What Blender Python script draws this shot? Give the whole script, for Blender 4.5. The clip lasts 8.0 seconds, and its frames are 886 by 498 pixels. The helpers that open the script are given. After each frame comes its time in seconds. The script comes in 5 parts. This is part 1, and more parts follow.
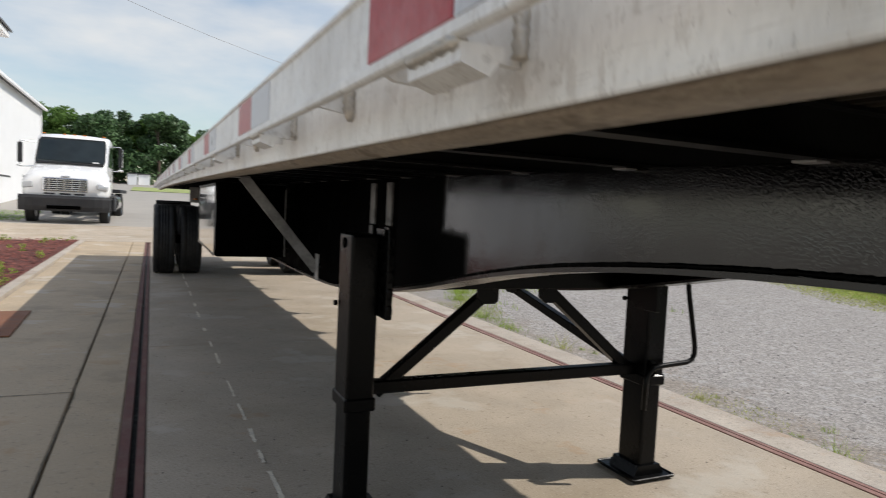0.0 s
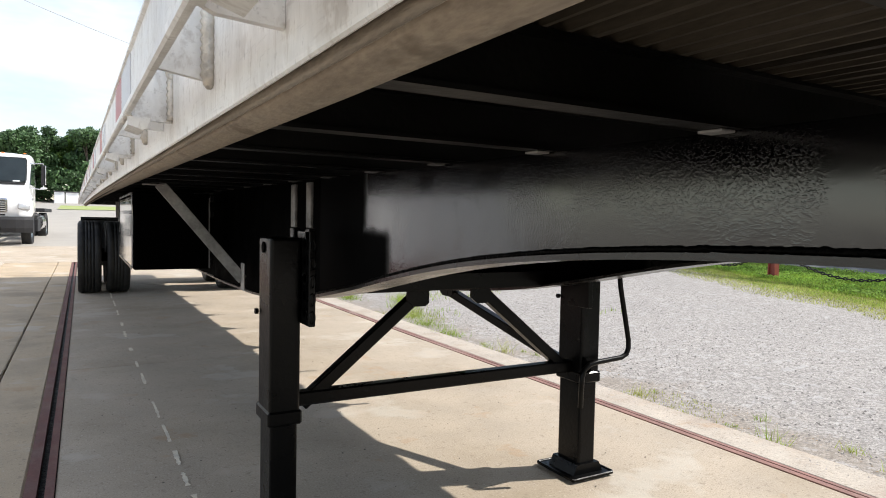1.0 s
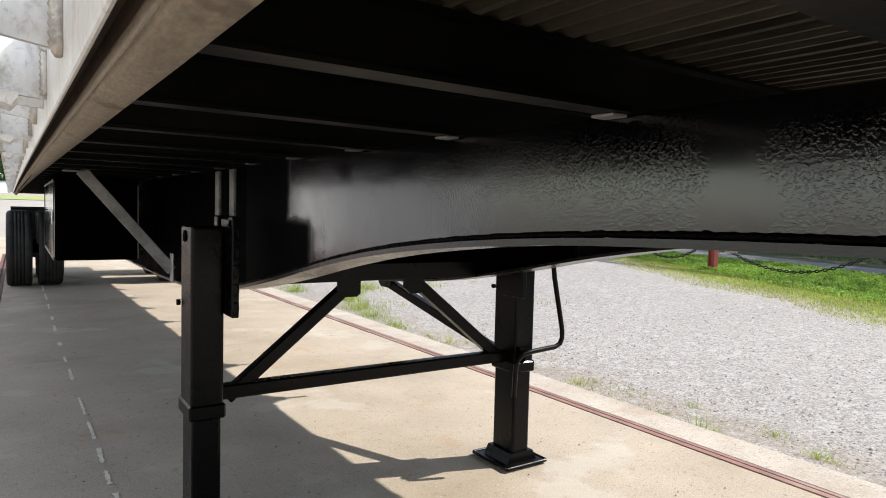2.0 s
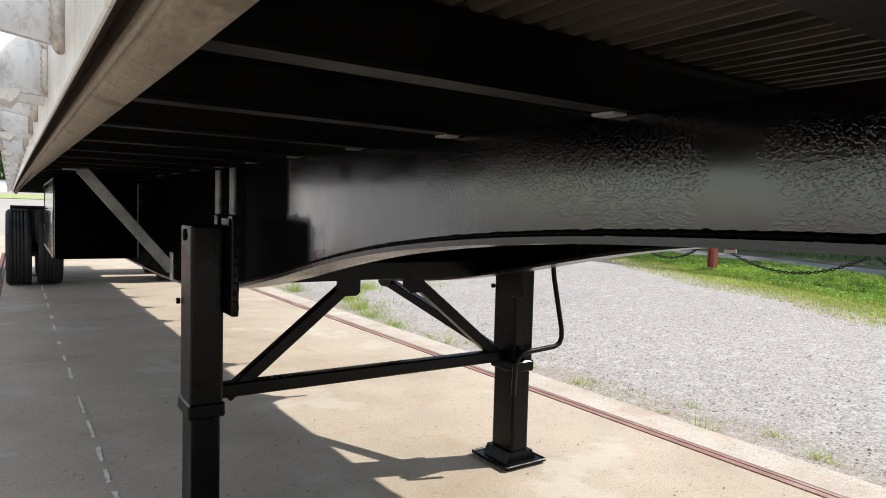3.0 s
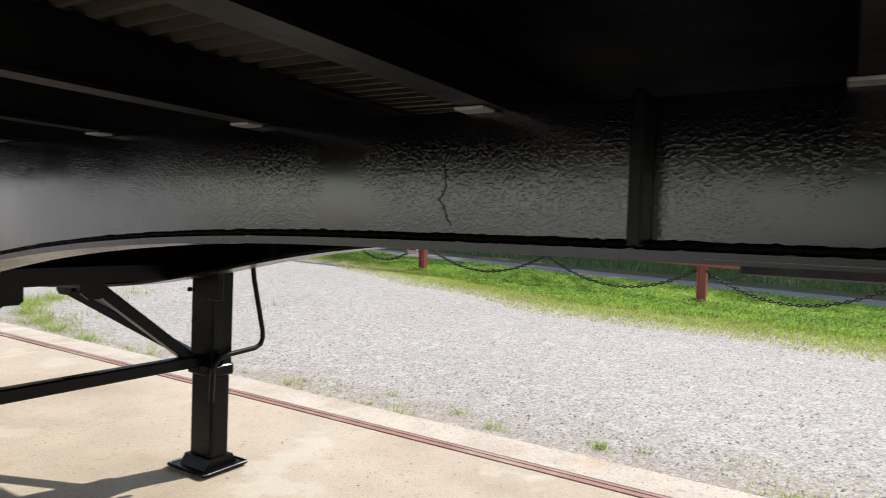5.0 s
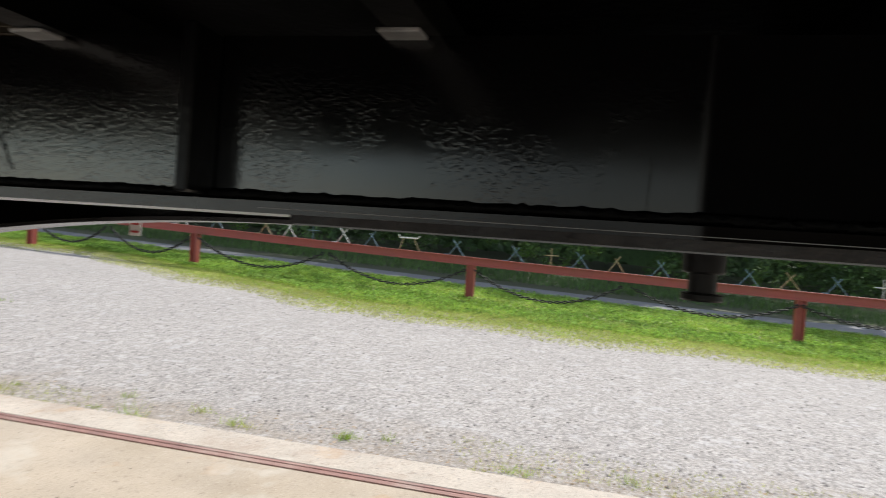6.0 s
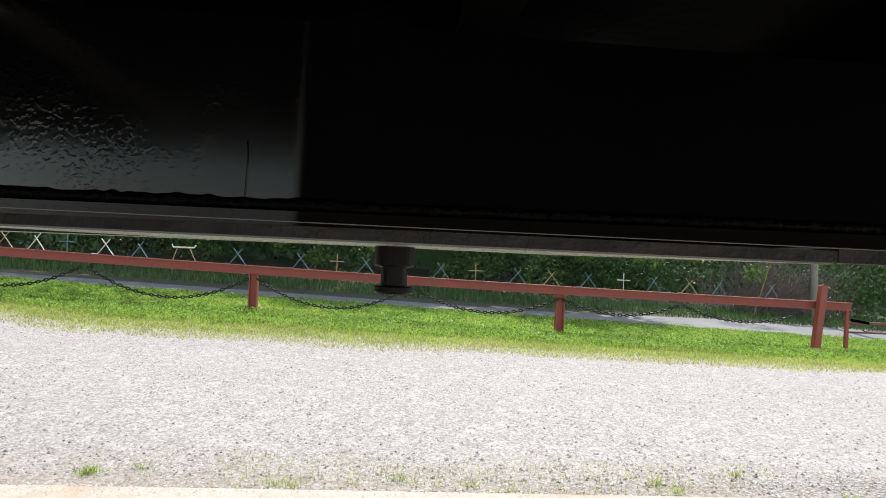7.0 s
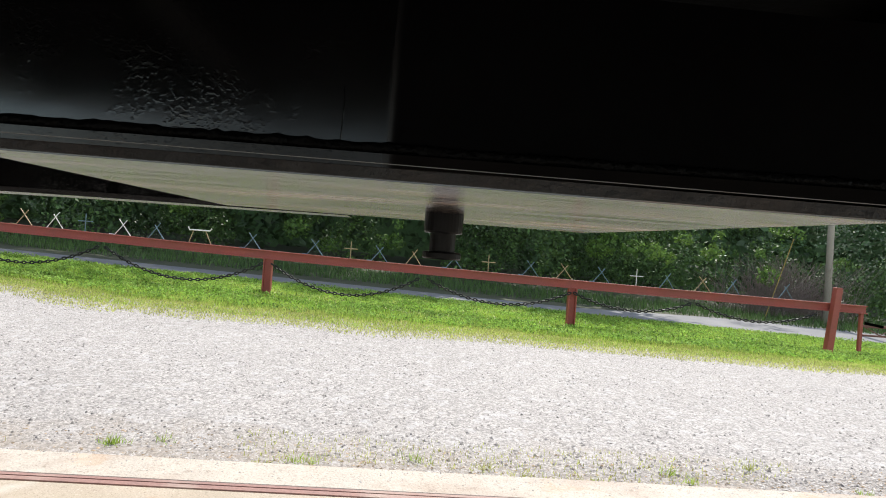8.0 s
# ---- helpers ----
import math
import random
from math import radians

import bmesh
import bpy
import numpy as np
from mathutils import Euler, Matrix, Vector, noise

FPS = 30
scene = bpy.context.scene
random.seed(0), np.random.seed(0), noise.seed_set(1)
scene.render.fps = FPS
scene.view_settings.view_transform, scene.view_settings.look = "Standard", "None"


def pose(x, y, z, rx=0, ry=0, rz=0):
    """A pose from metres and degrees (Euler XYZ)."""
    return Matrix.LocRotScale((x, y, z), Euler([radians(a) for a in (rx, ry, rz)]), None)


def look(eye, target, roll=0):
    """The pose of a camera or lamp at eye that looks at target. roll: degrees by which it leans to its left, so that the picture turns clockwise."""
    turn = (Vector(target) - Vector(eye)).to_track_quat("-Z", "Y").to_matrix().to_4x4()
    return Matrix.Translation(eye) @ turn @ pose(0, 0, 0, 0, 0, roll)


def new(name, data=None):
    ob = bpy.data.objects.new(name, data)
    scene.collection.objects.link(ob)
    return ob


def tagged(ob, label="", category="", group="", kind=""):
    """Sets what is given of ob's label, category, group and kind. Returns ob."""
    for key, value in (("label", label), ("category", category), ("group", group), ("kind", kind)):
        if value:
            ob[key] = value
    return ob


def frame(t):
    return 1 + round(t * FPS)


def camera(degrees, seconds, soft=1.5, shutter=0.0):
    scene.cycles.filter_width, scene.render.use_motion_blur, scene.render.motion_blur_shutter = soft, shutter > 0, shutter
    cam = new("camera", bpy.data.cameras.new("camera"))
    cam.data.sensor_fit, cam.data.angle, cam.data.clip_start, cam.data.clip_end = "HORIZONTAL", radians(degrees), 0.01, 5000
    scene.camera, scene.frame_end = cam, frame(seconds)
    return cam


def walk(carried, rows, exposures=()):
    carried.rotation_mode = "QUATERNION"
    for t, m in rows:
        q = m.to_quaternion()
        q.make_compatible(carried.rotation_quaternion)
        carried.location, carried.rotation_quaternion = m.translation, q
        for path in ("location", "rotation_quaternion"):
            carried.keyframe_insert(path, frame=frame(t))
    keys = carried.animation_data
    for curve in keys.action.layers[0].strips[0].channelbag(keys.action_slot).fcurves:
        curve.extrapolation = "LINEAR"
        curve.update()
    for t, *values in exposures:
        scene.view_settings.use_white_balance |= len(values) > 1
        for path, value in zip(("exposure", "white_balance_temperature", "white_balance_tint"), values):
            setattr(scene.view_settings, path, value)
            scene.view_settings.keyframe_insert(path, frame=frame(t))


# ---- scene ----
cam = camera(69.4, 8.0, soft=1.0, shutter=0.2)
PATH = [
    (0, (0.052, -2.327, 1.163), (0.884, -0.512, 1.043), 2.8),
    (0.2, (0.104, -2.304, 1.133), (1.043, -0.543, 1.010), 2.8),
    (0.5, (0.145, -2.293, 1.131), (1.121, -0.551, 1.014), 1.7),
    (1, (0.148, -2.292, 1.128), (1.131, -0.552, 1.044), 1.1),
    (1.5, (0.186, -2.297, 1.122), (1.221, -0.589, 1.028), 1.4),
    (2, (0.231, -2.316, 1.118), (1.337, -0.653, 1.014), 1.4),
    (3.3, (0.228, -2.317, 1.112), (1.334, -0.653, 1.008), 1.6),
    (3.5, (0.224, -2.312, 1.110), (1.304, -0.633, 0.991), 2.0),
    (4, (0.211, -2.313, 1.124), (1.322, -0.653, 1.027), 0.7),
    (4.3, (0.199, -2.344, 1.114), (1.497, -0.829, 0.974), 0.1),
    (4.5, (0.187, -2.376, 1.108), (1.618, -0.983, 1.001), 1.5),
    (4.7, (0.210, -2.413, 1.118), (1.781, -1.179, 1.029), 1.3),
    (5.8, (0.335, -2.629, 1.088), (2.205, -1.920, 1.063), 5.4),
    (6, (0.369, -2.664, 1.079), (2.311, -2.185, 1.046), 4.2),
    (6.2, (0.391, -2.707, 1.076), (2.373, -2.444, 1.106), 3.8),
    (6.5, (0.418, -2.769, 1.077), (2.418, -2.758, 1.107), 2.4),
    (6.8, (0.404, -2.803, 1.073), (2.399, -2.941, 1.114), 2.7),
    (7, (0.399, -2.814, 1.073), (2.393, -2.965, 1.099), 2.6),
    (7.5, (0.402, -2.789, 1.049), (2.398, -2.919, 1.055), 2.8),
    (8, (0.378, -2.755, 1.030), (2.375, -2.876, 1.031), 4.3),
]
walk(cam, [(t, look(eye, target, roll)) for t, eye, target, roll in PATH],
     exposures=[(0, -0.16), (0.25, 0.14), (0.6, 0.33), (1.2, 0.58), (2, 0.62), (5, 0.62), (5.8, 0.52), (6.05, 0.49), (6.5, 0.66), (7.2, 0.76), (8, 0.75)])

import functools

# ---- world, sun, exposure ----
SUN = Vector((0.90, -0.30, 1.0)).normalized()
world = bpy.data.worlds.new("sky")
scene.world = world
world.use_nodes = True
wn = world.node_tree
wn.nodes.clear()


def link(nt, a, ao, b, bi):
    nt.links.new(a.outputs[ao], b.inputs[bi])


w_out = wn.nodes.new("ShaderNodeOutputWorld")
w_bg = wn.nodes.new("ShaderNodeBackground")
w_sky = wn.nodes.new("ShaderNodeTexSky")
w_sky.sky_type = "NISHITA"
w_sky.sun_disc = False
w_sky.sun_elevation = math.asin(SUN.z)
w_sky.sun_rotation = math.atan2(SUN.x, SUN.y)
w_sky.air_density, w_sky.dust_density, w_sky.ozone_density = 1.2, 0.6, 1.5
w_co = wn.nodes.new("ShaderNodeTexCoord")
w_map = wn.nodes.new("ShaderNodeMapping")
w_map.inputs["Scale"].default_value = (1.0, 1.0, 3.2)
w_no = wn.nodes.new("ShaderNodeTexNoise")
w_no.inputs["Scale"].default_value = 2.3
w_no.inputs["Detail"].default_value = 6
w_no.inputs["Roughness"].default_value = 0.55
w_rmp = wn.nodes.new("ShaderNodeValToRGB")
w_rmp.color_ramp.elements[0].position, w_rmp.color_ramp.elements[1].position = 0.42, 0.74
w_rmp.color_ramp.elements[0].color = (0.09, 0.09, 0.09, 1)
w_mix = wn.nodes.new("ShaderNodeMix")
w_mix.data_type = "RGBA"
w_mix.inputs["B"].default_value = (6.3, 6.25, 6.15, 1)
link(wn, w_co, "Generated", w_map, "Vector")
link(wn, w_map, "Vector", w_no, "Vector")
link(wn, w_no, "Fac", w_rmp, "Fac")
link(wn, w_rmp, "Color", w_mix, "Factor")
link(wn, w_sky, "Color", w_mix, "A")
link(wn, w_mix, "Result", w_bg, "Color")
w_bg.inputs["Strength"].default_value = 0.15
link(wn, w_bg, "Background", w_out, "Surface")

sun = new("sun", bpy.data.lights.new("sun", "SUN"))
sun.data.energy = 3.8
sun.data.angle = radians(0.6)
sun.data.color = (1.0, 0.955, 0.885)
sun.matrix_world = look(SUN * 50, (0, 0, 0))


# ---- materials ----
def mat(name, base, rough=0.6, metal=0.0, var=0.25, scale=6.0, fine=90.0, bump=0.15, dirt=None, dirt_amt=0.5, spec=0.5, coat=0.0, stretch=(1, 1, 1), rvar=0.12, island=0.0, dirt_scale=1.7, bdist=0.004):
    """Two scales of colour variation, a second colour in stains, fine relief."""
    m = bpy.data.materials.new(name)
    m.use_nodes = True
    nt = m.node_tree
    bs = nt.nodes["Principled BSDF"]
    co = nt.nodes.new("ShaderNodeTexCoord")
    mp = nt.nodes.new("ShaderNodeMapping")
    mp.inputs["Scale"].default_value = stretch
    link(nt, co, "Object", mp, "Vector")
    n1 = nt.nodes.new("ShaderNodeTexNoise")
    n1.inputs["Scale"].default_value, n1.inputs["Detail"].default_value = scale, 5
    n2 = nt.nodes.new("ShaderNodeTexNoise")
    n2.inputs["Scale"].default_value, n2.inputs["Detail"].default_value = fine, 3
    for n in (n1, n2):
        link(nt, mp, "Vector", n, "Vector")
    add = nt.nodes.new("ShaderNodeMath")
    add.operation = "ADD"
    link(nt, n1, "Fac", add, 0)
    link(nt, n2, "Fac", add, 1)
    rg = nt.nodes.new("ShaderNodeMapRange")
    rg.inputs["From Min"].default_value, rg.inputs["From Max"].default_value = 0.6, 1.4
    rg.inputs["To Min"].default_value, rg.inputs["To Max"].default_value = 1 - var, 1 + var
    link(nt, add, "Value", rg, "Value")
    mul = nt.nodes.new("ShaderNodeMix")
    mul.data_type, mul.blend_type = "RGBA", "MULTIPLY"
    mul.inputs["Factor"].default_value = 1
    mul.inputs["A"].default_value = (*base, 1)
    link(nt, rg, "Result", mul, "B")
    last = (mul, "Result")
    if dirt:
        n3 = nt.nodes.new("ShaderNodeTexNoise")
        n3.inputs["Scale"].default_value, n3.inputs["Detail"].default_value = dirt_scale, 7
        n3.inputs["Roughness"].default_value = 0.62
        link(nt, mp, "Vector", n3, "Vector")
        cr = nt.nodes.new("ShaderNodeMapRange")
        cr.inputs["From Min"].default_value, cr.inputs["From Max"].default_value = 0.48, 0.68
        cr.inputs["To Max"].default_value = dirt_amt
        link(nt, n3, "Fac", cr, "Value")
        mx = nt.nodes.new("ShaderNodeMix")
        mx.data_type = "RGBA"
        mx.inputs["B"].default_value = (*dirt, 1)
        link(nt, cr, "Result", mx, "Factor")
        link(nt, *last, mx, "A")
        last = (mx, "Result")
    if island:
        ge = nt.nodes.new("ShaderNodeNewGeometry")
        ir = nt.nodes.new("ShaderNodeMapRange")
        ir.inputs["To Min"].default_value, ir.inputs["To Max"].default_value = 1 - island, 1 + island
        link(nt, ge, "Random Per Island", ir, "Value")
        m3 = nt.nodes.new("ShaderNodeMix")
        m3.data_type, m3.blend_type = "RGBA", "MULTIPLY"
        m3.inputs["Factor"].default_value = 1
        link(nt, *last, m3, "A")
        link(nt, ir, "Result", m3, "B")
        last = (m3, "Result")
    link(nt, *last, bs, "Base Color")
    rr = nt.nodes.new("ShaderNodeMapRange")
    rr.inputs["From Min"].default_value, rr.inputs["From Max"].default_value = 0.3, 0.7
    rr.inputs["To Min"].default_value, rr.inputs["To Max"].default_value = max(0.02, rough - rvar), min(1, rough + rvar)
    link(nt, n1, "Fac", rr, "Value")
    link(nt, rr, "Result", bs, "Roughness")
    bs.inputs["Metallic"].default_value = metal
    bs.inputs["Specular IOR Level"].default_value = spec
    bs.inputs["Coat Weight"].default_value = coat
    if bump:
        bp = nt.nodes.new("ShaderNodeBump")
        bp.inputs["Strength"].default_value, bp.inputs["Distance"].default_value = bump, bdist
        link(nt, n2, "Fac", bp, "Height")
        link(nt, bp, "Normal", bs, "Normal")
    return m


M = {}
M["black_paint"] = mat("black_paint", (0.002, 0.002, 0.0022), 0.30, 0, 0.3, 5, 60, 0.35, spec=0.16, rvar=0.08, bdist=0.003)
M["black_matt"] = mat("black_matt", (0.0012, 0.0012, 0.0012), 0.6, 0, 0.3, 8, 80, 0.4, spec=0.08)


def pitted(name, base, rough, spec, gear=True, spread=0.0):
    """Thick glossy paint over rust pits that gather in patches."""
    m = mat(name, base, rough, 0, 0.3, 4, 30, 0, spec=spec, rvar=0.05)
    nt = m.node_tree
    bs = nt.nodes["Principled BSDF"]
    co = nt.nodes.new("ShaderNodeTexCoord")
    pits = nt.nodes.new("ShaderNodeTexNoise")
    pits.inputs["Scale"].default_value, pits.inputs["Detail"].default_value = 230, 2
    fine = nt.nodes.new("ShaderNodeTexNoise")
    fine.inputs["Scale"].default_value, fine.inputs["Detail"].default_value = 330, 2
    area = nt.nodes.new("ShaderNodeTexNoise")
    area.inputs["Scale"].default_value, area.inputs["Detail"].default_value = 6.5, 6
    area.inputs["Roughness"].default_value = 0.68
    wave = nt.nodes.new("ShaderNodeTexNoise")
    wave.inputs["Scale"].default_value, wave.inputs["Detail"].default_value = 9, 2
    for n in (pits, fine, area, wave):
        link(nt, co, "Object", n, "Vector")
    # blisters are thick along the top of the web and thin out downwards
    lift = nt.nodes.new("ShaderNodeSeparateXYZ")
    link(nt, co, "Object", lift, "Vector")
    rise = nt.nodes.new("ShaderNodeMapRange")
    rise.inputs["From Min"].default_value, rise.inputs["From Max"].default_value = 1.08, 1.21
    rise.inputs["To Min"].default_value, rise.inputs["To Max"].default_value = -0.045 + spread, 0.05 + spread
    link(nt, lift, "Z", rise, "Value")
    more = nt.nodes.new("ShaderNodeMath")
    more.operation = "ADD"
    link(nt, area, "Fac", more, 0)
    link(nt, rise, "Result", more, 1)
    cut = nt.nodes.new("ShaderNodeMapRange")
    cut.inputs["From Min"].default_value, cut.inputs["From Max"].default_value = 0.445, 0.56
    link(nt, more, "Value", cut, "Value")
    low = nt.nodes.new("ShaderNodeMapRange")
    low.interpolation_type = "SMOOTHSTEP"
    low.inputs["From Min"].default_value, low.inputs["From Max"].default_value = 0.48, 0.64
    link(nt, pits, "Fac", low, "Value")
    mixed = nt.nodes.new("ShaderNodeMath")
    mixed.operation = "MULTIPLY_ADD"
    link(nt, fine, "Fac", mixed, 0)
    mixed.inputs[1].default_value = 0.22
    link(nt, low, "Result", mixed, 2)
    dents = nt.nodes.new("ShaderNodeTexNoise")
    dents.inputs["Scale"].default_value, dents.inputs["Detail"].default_value = 85, 3
    link(nt, co, "Object", dents, "Vector")
    deep = nt.nodes.new("ShaderNodeMapRange")
    deep.interpolation_type = "SMOOTHSTEP"
    deep.inputs["From Min"].default_value, deep.inputs["From Max"].default_value = 0.52, 0.70
    deep.inputs["To Max"].default_value = 0.55
    link(nt, dents, "Fac", deep, "Value")
    total = nt.nodes.new("ShaderNodeMath")
    link(nt, mixed, "Value", total, 0)
    link(nt, deep, "Result", total, 1)
    mixed = total
    both = nt.nodes.new("ShaderNodeMath")
    both.operation = "MULTIPLY"
    link(nt, cut, "Result", both, 0)
    link(nt, mixed, "Value", both, 1)
    b1 = nt.nodes.new("ShaderNodeBump")
    b1.inputs["Strength"].default_value, b1.inputs["Distance"].default_value = 0.085, 0.0015
    link(nt, both, "Value", b1, "Height")
    b2 = nt.nodes.new("ShaderNodeBump")
    b2.inputs["Strength"].default_value, b2.inputs["Distance"].default_value = 0.05, 0.01
    link(nt, wave, "Fac", b2, "Height")
    link(nt, b1, "Normal", b2, "Normal")
    link(nt, b2, "Normal", bs, "Normal")
    # gloss cut back by the landing gear and over the front of the neck
    xyz = nt.nodes.new("ShaderNodeSeparateXYZ")
    link(nt, co, "Object", xyz, "Vector")
    edge = nt.nodes.new("ShaderNodeTexNoise")
    edge.inputs["Scale"].default_value, edge.inputs["Detail"].default_value = 14, 4
    link(nt, co, "Object", edge, "Vector")

    def shifted(axis, amount):
        off = nt.nodes.new("ShaderNodeMath")
        off.operation = "MULTIPLY_ADD"
        link(nt, edge, "Fac", off, 0)
        off.inputs[1].default_value = amount
        link(nt, xyz, axis, off, 2)
        return off

    def step(src, a, b):
        r = nt.nodes.new("ShaderNodeMapRange")
        r.interpolation_type = "SMOOTHSTEP"
        r.inputs["From Min"].default_value, r.inputs["From Max"].default_value = a, b
        link(nt, src, "Value", r, "Value")
        return r

    def combine(op, a, b):
        k = nt.nodes.new("ShaderNodeMath")
        k.operation, k.use_clamp = op, True
        nt.links.new(a.outputs[0], k.inputs[0])
        nt.links.new(b.outputs[0], k.inputs[1])
        return k

    yy, zz = shifted("Y", 0.03), shifted("Z", 0.03)
    back = step(yy, -0.475, -0.425)
    toe = combine("MULTIPLY", step(yy, -0.655, -0.585), step(zz, 1.135, 1.09))
    front = step(shifted("Y", 0.006), -2.728, -2.740)
    faded = nt.nodes.new("ShaderNodeMath")
    faded.operation = "MULTIPLY"
    link(nt, step(yy, -2.25, -2.66), "Result", faded, 0)
    faded.inputs[1].default_value = 0.5
    dull = combine("MAXIMUM", combine("MAXIMUM", back, toe), front) if gear else combine("MULTIPLY", front, step(shifted("Y", 0.0), -9.0, -4.4))
    weak = combine("MAXIMUM", dull, faded)
    for socket, value in (("Roughness", 0.55), ("Specular IOR Level", 0.08), ("IOR", 1.15)):
        mx = nt.nodes.new("ShaderNodeMix")
        mx.inputs["B"].default_value = value
        link(nt, dull if socket == "Roughness" else weak, "Value", mx, "Factor")
        if bs.inputs[socket].is_linked:
            nt.links.new(bs.inputs[socket].links[0].from_socket, mx.inputs["A"])
        else:
            mx.inputs["A"].default_value = bs.inputs[socket].default_value
        link(nt, mx, "Result", bs, socket)
    return m


M["black_pitted"] = pitted("black_pitted", (0.0018, 0.0018, 0.002), 0.15, 1.0)
M["black_flange"] = pitted("black_flange", (0.004, 0.0036, 0.0034), 0.26, 0.7, False, 0.10)
M["black_member"] = mat("black_member", (0.002, 0.002, 0.002), 0.42, 0, 0.3, 6, 60, 0.2, spec=0.3)
M["coupler_edge"] = mat("coupler_edge", (0.005, 0.0038, 0.0034), 0.7, 0, 0.4, 20, 120, 0.9, dirt=(0.020, 0.013, 0.010), dirt_amt=0.8, dirt_scale=9)
M["plate_under"] = mat("plate_under", (0.014, 0.011, 0.010), 0.22, 0, 0.3, 4, 30, 0.15, dirt=(0.30, 0.16, 0.085), dirt_amt=0.85, spec=0.8, stretch=(5, 0.9, 1), dirt_scale=2, rvar=0.08)
M["seam"] = mat("seam", (0.0014, 0.0014, 0.0014), 0.42, 0, 0.3, 30, 160, 0.9, spec=0.22)
M["worn_steel"] = mat("worn_steel", (0.42, 0.41, 0.40), 0.45, 0.4, 0.25, 8, 60, 0.2, dirt=(0.06, 0.055, 0.05), dirt_amt=0.6, dirt_scale=6)
M["dark_aluminium"] = mat("dark_aluminium", (0.16, 0.155, 0.15), 0.6, 0.3, 0.2, 6, 60, 0.15)
M["scuffed_bar"] = mat("scuffed_bar", (0.20, 0.195, 0.19), 0.5, 0.3, 0.3, 9, 70, 0.3, dirt=(0.03, 0.03, 0.03), dirt_amt=0.8, dirt_scale=14)
M["aluminium"] = mat("aluminium", (0.93, 0.92, 0.895), 0.40, 0.0, 0.10, 5, 60, 0.12, dirt=(0.56, 0.53, 0.49), dirt_amt=0.5, stretch=(2, 3, 1.2), dirt_scale=3.2)
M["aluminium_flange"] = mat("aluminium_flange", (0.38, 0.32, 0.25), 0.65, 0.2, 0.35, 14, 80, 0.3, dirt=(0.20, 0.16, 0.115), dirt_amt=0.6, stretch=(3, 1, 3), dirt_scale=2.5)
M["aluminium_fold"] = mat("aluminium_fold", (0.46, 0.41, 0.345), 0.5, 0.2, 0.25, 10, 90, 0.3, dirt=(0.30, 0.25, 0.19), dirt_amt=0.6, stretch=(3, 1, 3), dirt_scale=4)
# brown of the recess: stain, with the recess's own shade put into the colour
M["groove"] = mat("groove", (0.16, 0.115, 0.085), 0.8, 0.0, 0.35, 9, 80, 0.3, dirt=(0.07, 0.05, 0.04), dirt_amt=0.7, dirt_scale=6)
M["weld"] = mat("weld", (0.62, 0.58, 0.52), 0.4, 0.6, 0.25, 20, 150, 0.5, dirt=(0.3, 0.25, 0.19), dirt_amt=0.6, dirt_scale=12)
M["deck_board"] = mat("deck_board", (0.075, 0.064, 0.05), 0.7, 0.0, 0.25, 3, 50, 0.2, dirt=(0.012, 0.010, 0.008), dirt_amt=0.9, stretch=(4, 0.8, 4))
M["tape_red"] = mat("tape_red", (0.42, 0.03, 0.035), 0.35, 0, 0.2, 9, 120, 0.1, dirt=(0.62, 0.5, 0.5), dirt_amt=0.35, dirt_scale=9)
M["tape_white"] = mat("tape_white", (0.62, 0.63, 0.66), 0.35, 0, 0.1, 9, 120, 0.1)
M["rubber"] = mat("rubber", (0.010, 0.010, 0.0105), 0.7, 0, 0.3, 12, 90, 0.3, dirt=(0.06, 0.055, 0.05), dirt_amt=0.4, dirt_scale=5)
M["concrete"] = mat("concrete", (0.465, 0.39, 0.305), 0.9, 0, 0.2, 2.2, 120, 0.4, dirt=(0.33, 0.265, 0.185), dirt_amt=0.65, dirt_scale=0.9)
M["concrete_walk"] = mat("concrete_walk", (0.49, 0.385, 0.265), 0.9, 0, 0.15, 2.5, 110, 0.4, dirt=(0.33, 0.265, 0.185), dirt_amt=0.6, dirt_scale=1.1)
M["concrete_curb"] = mat("concrete_curb", (0.485, 0.425, 0.358), 0.92, 0, 0.2, 4, 80, 0.7, dirt=(0.33, 0.24, 0.18), dirt_amt=0.6, dirt_scale=2.5)
M["rust_steel"] = mat("rust_steel", (0.15, 0.065, 0.055), 0.75, 0.1, 0.3, 7, 90, 0.3, dirt=(0.22, 0.13, 0.10), dirt_amt=0.6, dirt_scale=3)
M["rust_plate"] = mat("rust_plate", (0.23, 0.10, 0.055), 0.8, 0.1, 0.3, 5, 70, 0.3, dirt=(0.16, 0.07, 0.04), dirt_amt=0.6)
M["chalk"] = mat("chalk", (0.80, 0.73, 0.60), 0.9, 0, 0.2, 12, 90, 0.2, dirt=(0.5, 0.46, 0.4), dirt_amt=0.7, dirt_scale=14)


